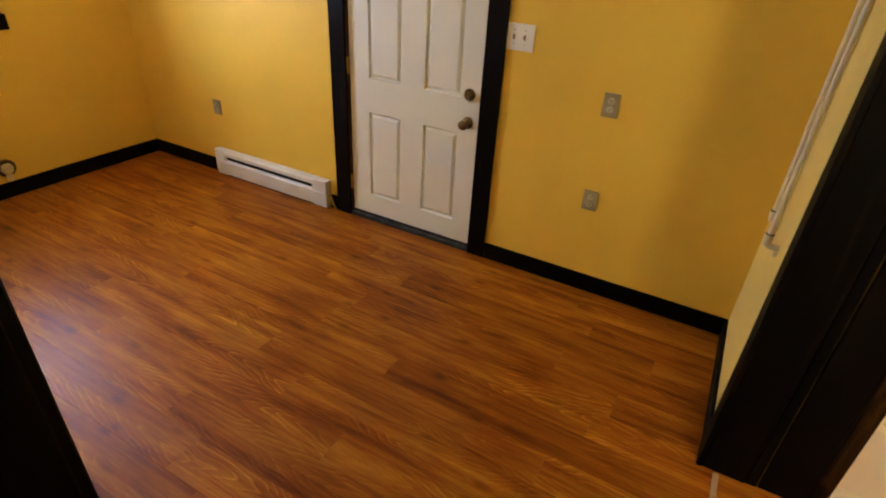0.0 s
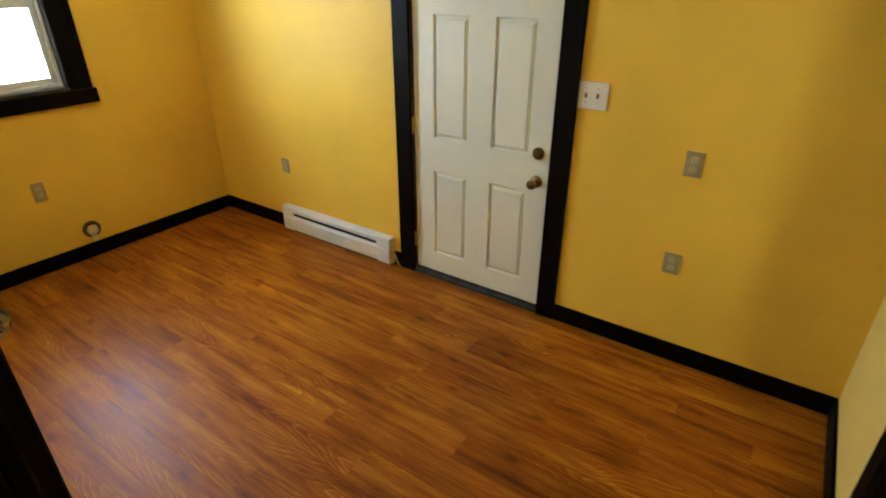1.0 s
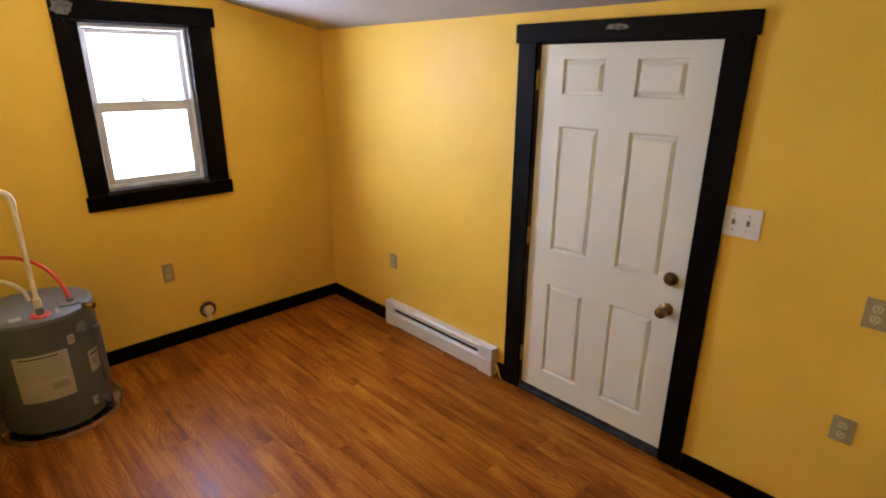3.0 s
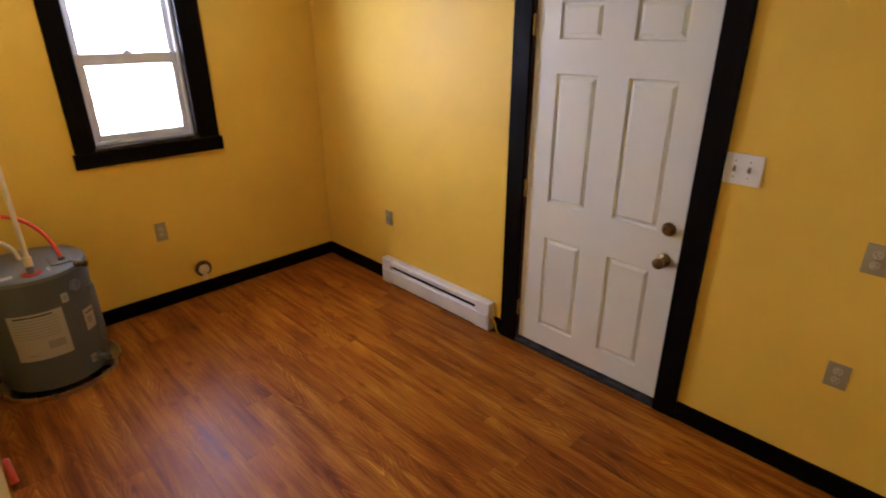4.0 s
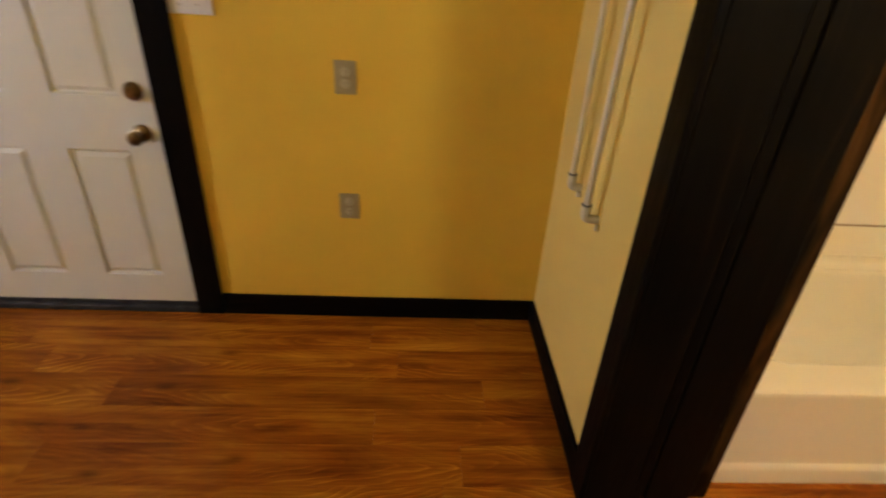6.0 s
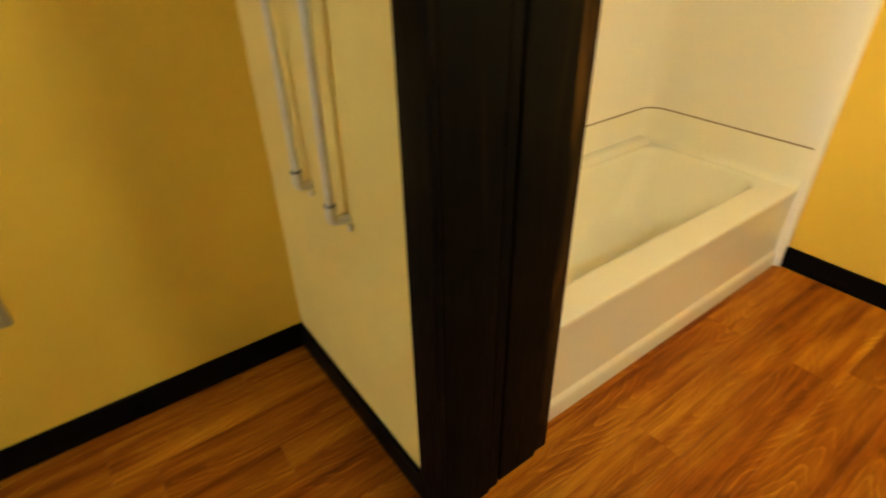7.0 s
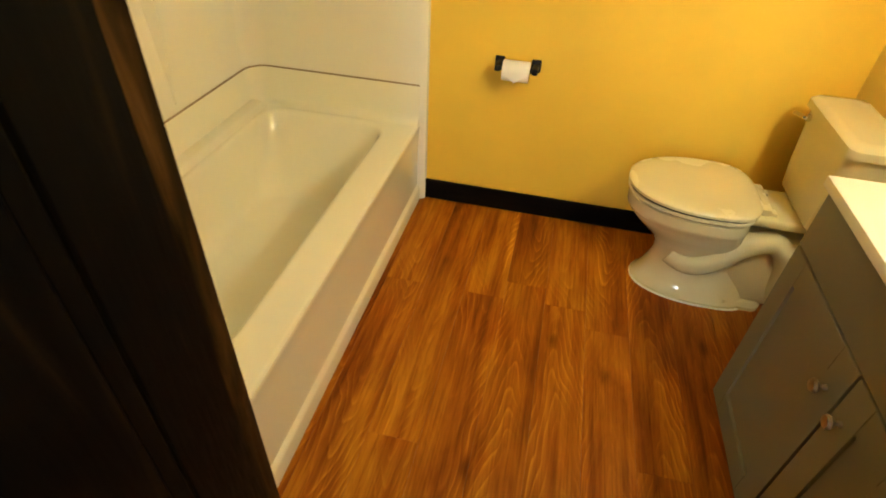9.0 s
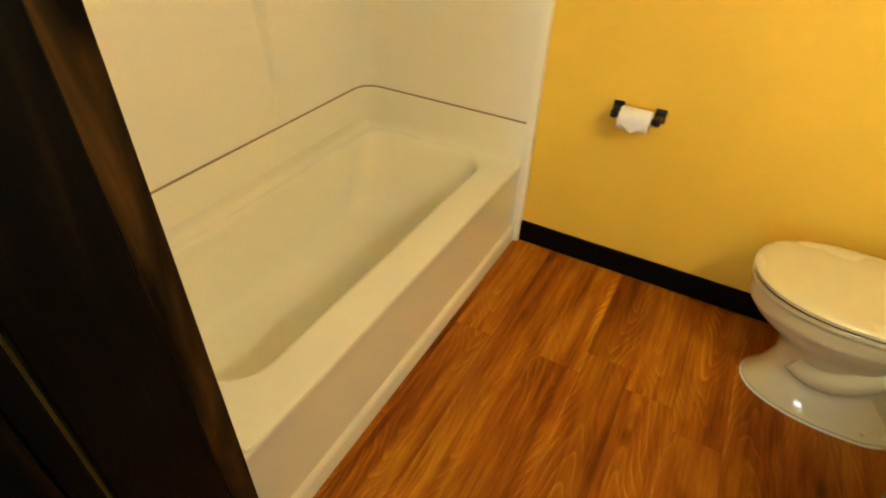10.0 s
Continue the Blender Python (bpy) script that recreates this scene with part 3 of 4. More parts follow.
# ---- hole with duct stub in the west wall ----
vent = thing("dryer_duct", (XW, 1.214, 0.19), "round metal duct stub with foam in the wall", "duct")
part("collar", lathe([(0.060, 0.0), (0.060, 0.010), (0.054, 0.012), (0.050, 0.004), (0.046, 0.001)], 30, "x", (XW + 0.001, 1.216, 0.205)), RUST, vent, smooth=True)
bm = lathe([(0.010, 0.030), (0.026, 0.027), (0.036, 0.016), (0.040, 0.002)], 22, "x", (XW + 0.002, 1.220, 0.196))
for v in bm.verts:
    k = noise.noise(v.co * 60) * 0.010
    v.co += Vector((k * 0.6, k, k))
part("foam", bm, FOAM, vent, "yellowish foam plug", True)
part("flap", box_bm(XW + 0.003, XW + 0.020, 1.198, 1.240, 0.112, 0.160, 0.006), FOAM, vent)

# ---- water heater ----
TX, TY, TR, TH = -3.310, 0.188, 0.262, 0.697
tank = thing("water_heater", (TX, TY, 0), "short grey electric water heater standing in a metal pan", "water heater")
part("body", lathe([(TR - 0.01, 0.035), (TR, 0.045), (TR, TH - 0.028), (TR - 0.004, TH - 0.024)], 64, "z", (TX, TY, 0)), TANKGREY, tank, smooth=True)
part("top_cover", lathe([(TR + 0.004, TH - 0.030), (TR + 0.004, TH - 0.010), (TR - 0.006, TH), (TR - 0.03, TH + 0.003), (0.02, TH + 0.010)], 64, "z", (TX, TY, 0)), TANKTOP, tank, smooth=True)
pan = thing("drain_pan", (TX, TY, 0), "round shiny aluminium drain pan under the heater", "drain pan")
part("tray", lathe([(0.02, 0.004), (0.300, 0.004), (0.304, 0.034), (0.309, 0.036), (0.310, 0.032), (0.305, 0.0005), (0.02, 0.0005)], 64, "z", (TX, TY, 0)), ALU, pan, smooth=True)
part("foot_ring", lathe([(0.20, 0.005), (0.20, 0.036), (0.17, 0.036), (0.17, 0.005)], 40, "z", (TX, TY, 0)), BLACKGAP, tank)


def on_tank(a0, a1, z0, z1, lift=0.0025, n=10):
    """A thin curved sheet on the tank between two angles in degrees."""
    rings = []
    for i in range(n + 1):
        a = radians(a0 + (a1 - a0) * i / n)
        c, s = math.cos(a), math.sin(a)
        r0, r1 = TR + 0.0004, TR + lift
        rings.append([Vector((TX + r * c, TY + r * s, z)) for r, z in ((r0, z0), (r1, z0), (r1, z1), (r0, z1))])
    return loft(rings)


lab = part("data_label", on_tank(-40, 14, 0.235, 0.505), LABEL, tank, "large pale paper label with small print")
for i in range(7):
    part("print_line", on_tank(-36, 8, 0.468 - 0.017 * i, 0.473 - 0.017 * i, 0.0032), PRINT, lab)
part("print_line", on_tank(-34, 4, 0.486, 0.494, 0.0032), PRINTDARK, lab)
part("print_box", on_tank(-8, 9, 0.290, 0.335, 0.0032), PRINT, lab)
part("print_box", on_tank(-32, -20, 0.262, 0.27, 0.0032), PRINT, lab)
part("side_label", on_tank(36, 52, 0.300, 0.428), LABEL, tank, "small white label")
part("side_print", on_tank(39, 50, 0.40, 0.41, 0.0032), PRINTDARK, tank)
part("side_print", on_tank(39, 46, 0.34, 0.38, 0.0032), PRINT, tank)
for a, z in ((20, 0.545), (33, 0.130)):
    part("sticker", on_tank(a - 3.5, a + 4, z - 0.026, z + 0.026, n=3), LABEL, tank)
    part("sticker_print", on_tank(a - 1.5, a + 2.5, z - 0.012, z + 0.012, 0.0032, 3), PRINT, tank)


def radial(a, z, profile, n=18):
    bm = lathe(profile, n, "x")
    bm.transform(Matrix.Translation((TX, TY, z)) @ Matrix.Rotation(radians(a), 4, "Z"))
    return bm


part("element_cover", radial(36, 0.585, [(0.034, TR - 0.004), (0.034, TR + 0.006), (0.024, TR + 0.009), (0.018, TR + 0.004), (0.004, TR + 0.003)]), TANKTOP, tank, smooth=True)
part("conduit_cover", radial(58, 0.40, [(0.001, TR), (0.02, TR)]), TANKTOP, tank)
bm = box_bm(TR - 0.006, TR + 0.020, -0.030, 0.030, 0.19, 0.54, 0.012, 2)
bm.transform(Matrix.Translation((TX, TY, 0)) @ Matrix.Rotation(radians(60), 4, "Z"))
part("element_panel", bm, TANKTOP, tank, smooth=True)
valve = part("relief_valve", radial(47, 0.690, [(0.020, TR - 0.004), (0.020, TR + 0.012), (0.013, TR + 0.014), (0.013, TR + 0.040), (0.018, TR + 0.042), (0.018, TR + 0.056), (0.006, TR + 0.058)]), BRASS, tank, "brass relief valve", True)
part("drain_valve", radial(42, 0.115, [(0.030, TR - 0.004), (0.030, TR + 0.004), (0.014, TR + 0.006), (0.014, TR + 0.035), (0.020, TR + 0.036), (0.020, TR + 0.046), (0.004, TR + 0.048)]), TANKTOP, tank, "grey drain valve", True)
part("drain_valve_collar", radial(52, 0.075, [(0.022, TR - 0.004), (0.022, TR + 0.02), (0.010, TR + 0.022), (0.010, TR + 0.03)]), BRASS, tank, smooth=True)
px, py = TX + 0.195, TY - 0.005
part("inlet_ring", lathe([(0.046, TH + 0.002), (0.046, TH + 0.008), (0.030, TH + 0.010)], 24, "z", (px, py, 0)), REDRING, tank, "red plastic ring", True)
part("inlet_nipple", lathe([(0.020, TH + 0.004), (0.020, TH + 0.045), (0.014, TH + 0.048)], 18, "z", (px, py, 0)), TANKTOP, tank, smooth=True)
part("junction_plate", box_bm(TX + 0.035, TX + 0.16, TY + 0.085, TY + 0.185, TH + 0.004, TH + 0.012, 0.003), TANKTOP, tank)
part("cable_nipple", lathe([(0.017, TH + 0.008), (0.017, TH + 0.026), (0.012, TH + 0.030)], 16, "z", (TX + 0.105, TY + 0.145, 0)), DUCT, tank, smooth=True)
part("top_sticker", box_bm(TX + 0.155, TX + 0.20, TY - 0.135, TY - 0.085, TH + 0.003, TH + 0.0052), LABEL, tank)
part("top_sticker", box_bm(TX + 0.14, TX + 0.215, TY + 0.06, TY + 0.075, TH + 0.003, TH + 0.0052), LABEL, tank)
inlet = thing("supply_pipe", (px, py, TH), "cream plastic water pipe rising from the heater", "pipe")
part("riser", tube([(px, py, TH + 0.040), (px - 0.02, py + 0.002, TH + 0.30), (px - 0.045, py + 0.006, TH + 0.61)], 0.0115, 14), CPVC, inlet, smooth=True)
part("coupling", lathe([(0.017, TH + 0.046), (0.018, TH + 0.05), (0.018, TH + 0.098), (0.012, TH + 0.10)], 18, "z", (px - 0.003, py, 0)), CPVC, inlet, smooth=True)
part("elbow", tube(curve_pts((px - 0.044, py + 0.006, TH + 0.585), (px - 0.047, py + 0.006, TH + 0.635), (px - 0.055, py - 0.01, TH + 0.65), (px - 0.065, py - 0.05, TH + 0.655)), 0.0165, 14), CPVC, inlet, smooth=True)
part("branch", tube([(px - 0.065, py - 0.045, TH + 0.655), (px - 0.20, py - 0.24, TH + 0.67), (XW + 0.05, py - 0.30, TH + 0.67)], 0.0115, 12), CPVC, inlet, smooth=True)
red = thing("red_pipe", (TX + 0.1, TY + 0.14, TH), "red flexible plastic pipe arching from the heater", "pipe")
part("hose", tube(curve_pts((TX + 0.105, TY + 0.145, TH + 0.022), (TX + 0.06, TY + 0.10, TH + 0.30), (TX - 0.08, TY - 0.05, TH + 0.30), (XW + 0.02, TY - 0.31, TH + 0.19), 22), 0.0105, 12), REDPEX, red, smooth=True)
low = thing("outlet_pipe", (TX - 0.1, TY - 0.05, TH), "cream plastic pipe bending away behind the heater", "pipe")
part("hose", tube(curve_pts((TX - 0.06, TY - 0.02, TH + 0.004), (TX - 0.06, TY - 0.03, TH + 0.12), (TX - 0.10, TY - 0.08, TH + 0.14), (XW + 0.02, TY - 0.31, TH + 0.12)), 0.011, 10), CPVC, low, smooth=True)


stub = thing("floor_pipe", (-2.52, -0.16, 0), "short red plastic pipe end bent on the floor", "pipe")
part("hose", tube(curve_pts((-2.60, -0.166, 0.02), (-2.56, -0.164, 0.09), (-2.48, -0.162, 0.08), (-2.44, -0.158, 0.018)), 0.016, 14), REDPEX, stub, smooth=True)

# ---- washer pipes on the partition ----
def wall_pipe(y, z, out, side, lean):
    ob = thing("wall_pipe", (XP, y, z), "white plastic water pipe running down the cream wall", "pipe", "pipes on the partition wall")
    cx = XP - out
    part("pipe", tube([(cx, y, z), (cx, y + 0.5 * lean, z + 0.7), (cx, y + lean, 2.3)], 0.0105, 16), PVC, ob, smooth=True)
    part("collar", lathe([(0.0135, z - 0.034), (0.0142, z - 0.028), (0.0142, z - 0.003), (0.013, z - 0.001)], 18, "z", (cx, y, 0)), PVC, ob, smooth=True)
    part("ring", lathe([(0.0150, z - 0.001), (0.0158, z + 0.001), (0.0150, z + 0.003), (0.011, z + 0.004)], 18, "z", (cx, y, 0)), DUCT, ob, "dark rusty ring")
    part("elbow", tube(curve_pts((cx, y, z - 0.026), (cx, y, z - 0.044), (cx + 0.006, y, z - 0.047), (XP - 0.001, y + side, z - 0.046), 10), 0.0132, 14), PVC, ob, smooth=True)
    part("nail", lathe([(0.007, z - 0.072), (0.007, z - 0.056), (0.002, z - 0.054)], 8, "z", (XP - 0.010, y + side - 0.018, 0)), PVC, ob)
    return ob


wall_pipe(2.015, 0.866, 0.036, 0.0, 0.0)
wall_pipe(1.795, 0.856, 0.046, -0.004, -0.055)


# ---- bathtub and surround ----
def rrect(x0, x1, y0, y1, r, z, n=7):
    pts = []
    for cx, cy, a0 in ((x1 - r, y1 - r, 0), (x0 + r, y1 - r, 90), (x0 + r, y0 + r, 180), (x1 - r, y0 + r, 270)):
        for i in range(n + 1):
            a = radians(a0 + 90 * i / n)
            pts.append(Vector((cx + r * math.cos(a), cy + r * math.sin(a), z)))
    return pts


BX0, BX1, BY0, BY1, RZ = XPE + 0.003, XE - 0.012, 1.480, 2.300, 0.410
tub = thing("bathtub", (2.0, 1.9, 0), "glossy white acrylic alcove bathtub with a plain apron", "bathtub")
ix0, ix1, iy0, iy1 = BX0 + 0.145, BX1 - 0.090, BY0 + 0.140, BY1 - 0.110
rings = [rrect(BX0, BX1, BY0, BY1 - 0.01, 0.012, RZ - 0.002, 9), rrect(ix0 - 0.020, ix1 + 0.020, iy0 - 0.020, iy1 + 0.020, 0.13, RZ, 9)]
# (inset at head end, sloping foot end, front, back, height) down the basin wall, with a broad cove at the floor
for e0, e1, sf, sb, z in ((-0.010, -0.010, -0.010, -0.010, RZ - 0.0015), (-0.003, -0.003, -0.003, -0.003, RZ - 0.005), (0.003, 0.006, 0.003, 0.003, RZ - 0.014), (0.008, 0.018, 0.008, 0.006, RZ - 0.034),
                          (0.020, 0.052, 0.018, 0.012, 0.330), (0.036, 0.098, 0.032, 0.020, 0.250), (0.052, 0.138, 0.046, 0.028, 0.180), (0.064, 0.160, 0.056, 0.036, 0.145),
                          (0.080, 0.182, 0.072, 0.050, 0.118), (0.104, 0.208, 0.094, 0.070, 0.101), (0.136, 0.242, 0.122, 0.098, 0.093), (0.25, 0.33, 0.20, 0.17, 0.090)):
    rings.append(rrect(ix0 + e0, ix1 - e1, iy0 + sf, iy1 - sb, max(0.05, 0.115 - max(0, sf - 0.06) * 0.5), z, 9))
part("basin", loft(rings, False, True), ACRYLIC, tub, smooth=True)
ap = [(BY0 + 0.05, 0.0), (BY0 - 0.004, 0.0), (BY0 - 0.004, 0.060), (BY0 - 0.001, 0.072), (BY0 + 0.010, 0.082), (BY0 + 0.012, 0.095), (BY0 + 0.006, 0.33), (BY0 + 0.004, 0.370), (BY0 + 0.001, 0.388), (BY0 + 0.0005, 0.400), (BY0 + 0.003, 0.406), (BY0 + 0.008, RZ - 0.0015), (BY0 + 0.05, RZ - 0.003)]
part("apron", loft([[Vector((x, y, z)) for y, z in ap] for x in (BX0, BX1)]), ACRYLIC, tub, smooth=True)
SZ = 0.585


def u_wall(inset, z0, z1, thick, r, y_front, cove=((0.0, 0.0),)):
    """A U of wall round the tub: right end, rounded corner, back, rounded corner, left end."""
    x0, x1, y1 = BX0 + inset, BX1 - inset, BY1 - inset

    def path(o, rad):
        p = [Vector((x1 + o, y_front, 0)), Vector((x1 + o, y_front + 0.3, 0))]
        for i in range(9):
            a = radians(90 * i / 8)
            p.append(Vector((x1 - r + (rad) * math.cos(a), y1 - r + (rad) * math.sin(a), 0)))
        for i in range(9):
            a = radians(90 + 90 * i / 8)
            p.append(Vector((x0 + r + (rad) * math.cos(a), y1 - r + (rad) * math.sin(a), 0)))
        p += [Vector((x0 - o, y_front + 0.3, 0)), Vector((x0 - o, y_front, 0))]
        return p
    up = Vector((0, 0, 1))
    prof = [(-c, z0 + h) for c, h in cove] + [(0, z1 - 0.006), (thick * 0.1, z1 - 0.002), (thick * 0.3, z1), (thick, z1), (thick, z0)]
    cols = [(path(o, r + o), z) for o, z in prof]
    rings = [[col[i] + up * z for col, z in cols] for i in range(len(cols[0][0]))]
    return loft(rings)


part("upstand", u_wall(0.026, RZ - 0.004, SZ - 0.0015, 0.024, 0.085, BY0 + 0.004, ((0.040, 0.003), (0.026, 0.006), (0.014, 0.013), (0.005, 0.026), (0.001, 0.042))), ACRYLIC, tub, smooth=True)
part("back_ledge", loft([[Vector((x, y, z)) for y, z in ((BY1 - 0.03, RZ - 0.01), (iy1 + 0.016, RZ - 0.002), (iy1 + 0.026, RZ + 0.020), (iy1 + 0.036, RZ + 0.028), (BY1 - 0.03, RZ + 0.030))] for x in (ix0, ix1)]), ACRYLIC, tub, smooth=True)
sur = thing("tub_surround", (2.0, 2.29, SZ), "white moulded wall surround above the bathtub", "tub surround")
part("wall_panel", u_wall(0.022, SZ + 0.0006, 2.10, 0.020, 0.085, BY0 - 0.004), SURROUND, sur, smooth=True)
part("seam", u_wall(0.0264, SZ - 0.0014, SZ + 0.0003, 0.006, 0.085, BY0 + 0.004), SEAM, sur, "thin dark seam above the tub rim")
part("end_flange", loft([[Vector((x, y, z)) for x, y in ((BX1 - 0.024, BY0 + 0.01), (BX1 - 0.024, BY0 - 0.012), (BX1 - 0.014, BY0 - 0.026), (XE - 0.001, BY0 - 0.028), (XE - 0.001, BY0 + 0.01))] for z in (0.0, 2.10)]), SURROUND, sur, smooth=True)
# moulded rib on the back panel
rib = []
for z, w, d in ((SZ + 0.03, 0.005, 0.002), (SZ + 0.20, 0.018, 0.018), (SZ + 0.5, 0.042, 0.042), (2.05, 0.095, 0.065)):
    yb = BY1 - 0.022
    rib.append([Vector((2.285 - w, yb, z)), Vector((2.285 - w * 0.3, yb - d, z)), Vector((2.285 + w * 0.3, yb - d, z)), Vector((2.285 + w, yb, z))])
part("rib", loft(rib), SURROUND, sur, smooth=True)

# ---- toilet ----
CX = 2.556
toilet = thing("toilet", (CX, 0.2, 0), "white ceramic toilet with closed lid", "toilet")


def egg(y0, y1, hw, z, n=40, back=0.55, cx=CX):
    """Egg outline: blunt at the back, round at the front."""
    pts = []
    ym = y0 + (y1 - y0) * 0.42
    for i in range(n):
        a = 2 * math.pi * i / n
        c, s = math.cos(a), math.sin(a)
        y = ym + (y1 - ym) * s if s > 0 else ym + (ym - y0) * (abs(s) ** back) * -1
        x = cx + hw * (abs(c) ** (0.9 if s > 0 else 0.75)) * (1 if c > 0 else -1)
        pts.append(Vector((x, y, z)))
    return pts


part("bowl", loft([egg(0.0, 0.460, 0.150, 0.0), egg(0.0, 0.460, 0.150, 0.014), egg(0.01, 0.447, 0.138, 0.026), egg(0.02, 0.428, 0.120, 0.065), egg(0.04, 0.410, 0.107, 0.11), egg(0.06, 0.402, 0.101, 0.155), egg(0.075, 0.412, 0.106, 0.200), egg(0.095, 0.445, 0.126, 0.245), egg(0.11, 0.490, 0.153, 0.285), egg(0.118, 0.530, 0.176, 0.322), egg(0.12, 0.548, 0.188, 0.345), egg(0.12, 0.552, 0.190, 0.354), egg(0.12, 0.560, 0.196, 0.362), egg(0.12, 0.562, 0.197, 0.380), egg(0.12, 0.562, 0.197, 0.412), egg(0.128, 0.555, 0.190, 0.420)]), CERAMIC, toilet, smooth=True)
part("deck", box_bm(CX - 0.12, CX + 0.12, -0.15, 0.155, 0.388, 0.424, 0.014, 3), CERAMIC, toilet, smooth=True)
part("pedestal_back", box_bm(CX - 0.098, CX + 0.098, -0.13, 0.27, 0.0, 0.345, 0.045, 3), CERAMIC, toilet, smooth=True)
for s in (-1, 1):
    tr = curve_pts((CX + s * 0.050, 0.345, 0.170), (CX + s * 0.120, 0.20, 0.09), (CX + s * 0.115, 0.18, 0.33), (CX + s * 0.085, 0.02, 0.315), 16)
    part("trapway", tube(tr, 0.046, 16), CERAMIC, toilet, smooth=True)
    tr = curve_pts((CX + s * 0.085, 0.03, 0.315), (CX + s * 0.105, -0.09, 0.29), (CX + s * 0.095, -0.05, 0.13), (CX + s * 0.08, -0.09, 0.05), 12)
    part("trapway_back", tube(tr, 0.044, 14), CERAMIC, toilet, smooth=True)
    part("bolt_cap", lathe([(0.013, 0.020), (0.013, 0.030), (0.008, 0.040), (0.002, 0.042)], 14, "z", (CX + s * 0.122, 0.105, 0)), CERAMIC, toilet, smooth=True)
part("foot", loft([rrect(CX - 0.128, CX + 0.128, -0.045, 0.28, 0.05, 0.0), rrect(CX - 0.128, CX + 0.128, -0.045, 0.28, 0.05, 0.016), rrect(CX - 0.114, CX + 0.114, -0.035, 0.27, 0.05, 0.030)]), CERAMIC, toilet, smooth=True)
part("caulk", loft([egg(-0.008, 0.466, 0.155, 0.0), egg(-0.006, 0.464, 0.153, 0.005)]), CAULK, toilet)
seat = part("seat", loft([egg(0.120, 0.566, 0.199, 0.423), egg(0.115, 0.572, 0.205, 0.427), egg(0.115, 0.572, 0.205, 0.438), egg(0.120, 0.566, 0.200, 0.442)]), SEATPL, toilet, smooth=True)
lid = part("lid", loft([egg(0.116, 0.570, 0.203, 0.446), egg(0.110, 0.576, 0.209, 0.450), egg(0.110, 0.576, 0.209, 0.460), egg(0.114, 0.571, 0.205, 0.4645), egg(0.122, 0.562, 0.197, 0.468), egg(0.14, 0.542, 0.179, 0.4705), egg(0.17, 0.51, 0.15, 0.4715), egg(0.25, 0.42, 0.07, 0.472)]), SEATPL, toilet, smooth=True)
# set-back dark fills draw the shade under the lid and under the seat
part("seat_gap_shade", loft([egg(0.118, 0.5695, 0.2025, 0.4405), egg(0.118, 0.5695, 0.2025, 0.4475)]), GAPSHADE, toilet)
part("rim_gap_shade", loft([egg(0.125, 0.560, 0.1945, 0.4185), egg(0.125, 0.560, 0.1945, 0.4245)]), GAPSHADE, toilet)
part("hinge_bar", box_bm(CX - 0.095, CX + 0.095, 0.076, 0.130, 0.424, 0.452, 0.008, 2), SEATPL, toilet, smooth=True)
for s in (-1, 1):
    part("hinge_cap", box_bm(CX + s * 0.07 - 0.018, CX + s * 0.07 + 0.018, 0.055, 0.095, 0.424, 0.436, 0.004, 2), SEATPL, toilet, smooth=True)


def tank_ring(z, w0, y0, y1):
    return rrect(CX - w0, CX + w0, y0, y1, 0.035, z)


part("tank", loft([tank_ring(0.428, 0.165, -0.160, -0.020), tank_ring(0.438, 0.178, -0.165, -0.012), tank_ring(0.53, 0.192, -0.170, -0.006), tank_ring(0.735, 0.208, -0.172, 0.002)]), CERAMIC, toilet, smooth=True)
part("tank_lid", loft([tank_ring(0.736, 0.214, -0.172, 0.008), tank_ring(0.738, 0.222, -0.178, 0.015), tank_ring(0.765, 0.222, -0.178, 0.015), tank_ring(0.778, 0.208, -0.166, 0.002), tank_ring(0.781, 0.18, -0.14, -0.02)]), CERAMIC, toilet, smooth=True)
lev = part("flush_lever", join(lathe([(0.013, 0.000), (0.013, 0.016), (0.008, 0.020)], 14, "y", (CX + 0.155, 0, 0.708)), tube([(CX + 0.155, 0.022, 0.708), (CX + 0.190, 0.030, 0.704), (CX + 0.217, 0.032, 0.698)], 0.0065, 10)), CHROME, toilet, "chrome flush lever", True)

# ---- paper holder ----
hold = thing("paper_holder", (XE, 1.075, 0.715), "black metal toilet paper holder on the yellow wall", "paper holder")
for hy in (1.152, 1.002):
    part("bracket", join(box_bm(XE - 0.012, XE - 0.0005, hy - 0.020, hy + 0.020, 0.691, 0.743, 0.005, 2), box_bm(XE - 0.078, XE - 0.010, hy - 0.013, hy + 0.013, 0.701, 0.729, 0.007, 2)), BLACKMETAL, hold, smooth=True)
part("bar", lathe([(0.010, 1.004), (0.010, 1.150)], 14, "y", (XE - 0.062, 0, 0.715)), BLACKMETAL, hold, smooth=True)
roll = thing("toilet_paper_roll", (XE - 0.062, 1.077, 0.712), "part-used white toilet paper roll, end folded to a point", "toilet paper")
part("paper", lathe([(0.019, 1.022), (0.040, 1.023), (0.041, 1.028), (0.041, 1.126), (0.040, 1.131), (0.019, 1.132)], 30, "y", (XE - 0.062, 0, 0.707)), PAPER, roll, smooth=True)
bm = bmesh.new()
xr = XE - 0.062 - 0.0425
vs = [bm.verts.new(p) for p in ((xr, 1.030, 0.709), (xr, 1.124, 0.709), (xr - 0.002, 1.077, 0.672), (xr + 0.0015, 1.030, 0.709), (xr + 0.0015, 1.124, 0.709), (xr, 1.077, 0.672))]
for f in ((0, 1, 2), (5, 4, 3), (0, 3, 4, 1), (1, 4, 5, 2), (2, 5, 3, 0)):
    bm.faces.new([vs[i] for i in f])
part("folded_end", bm, PAPER, roll)

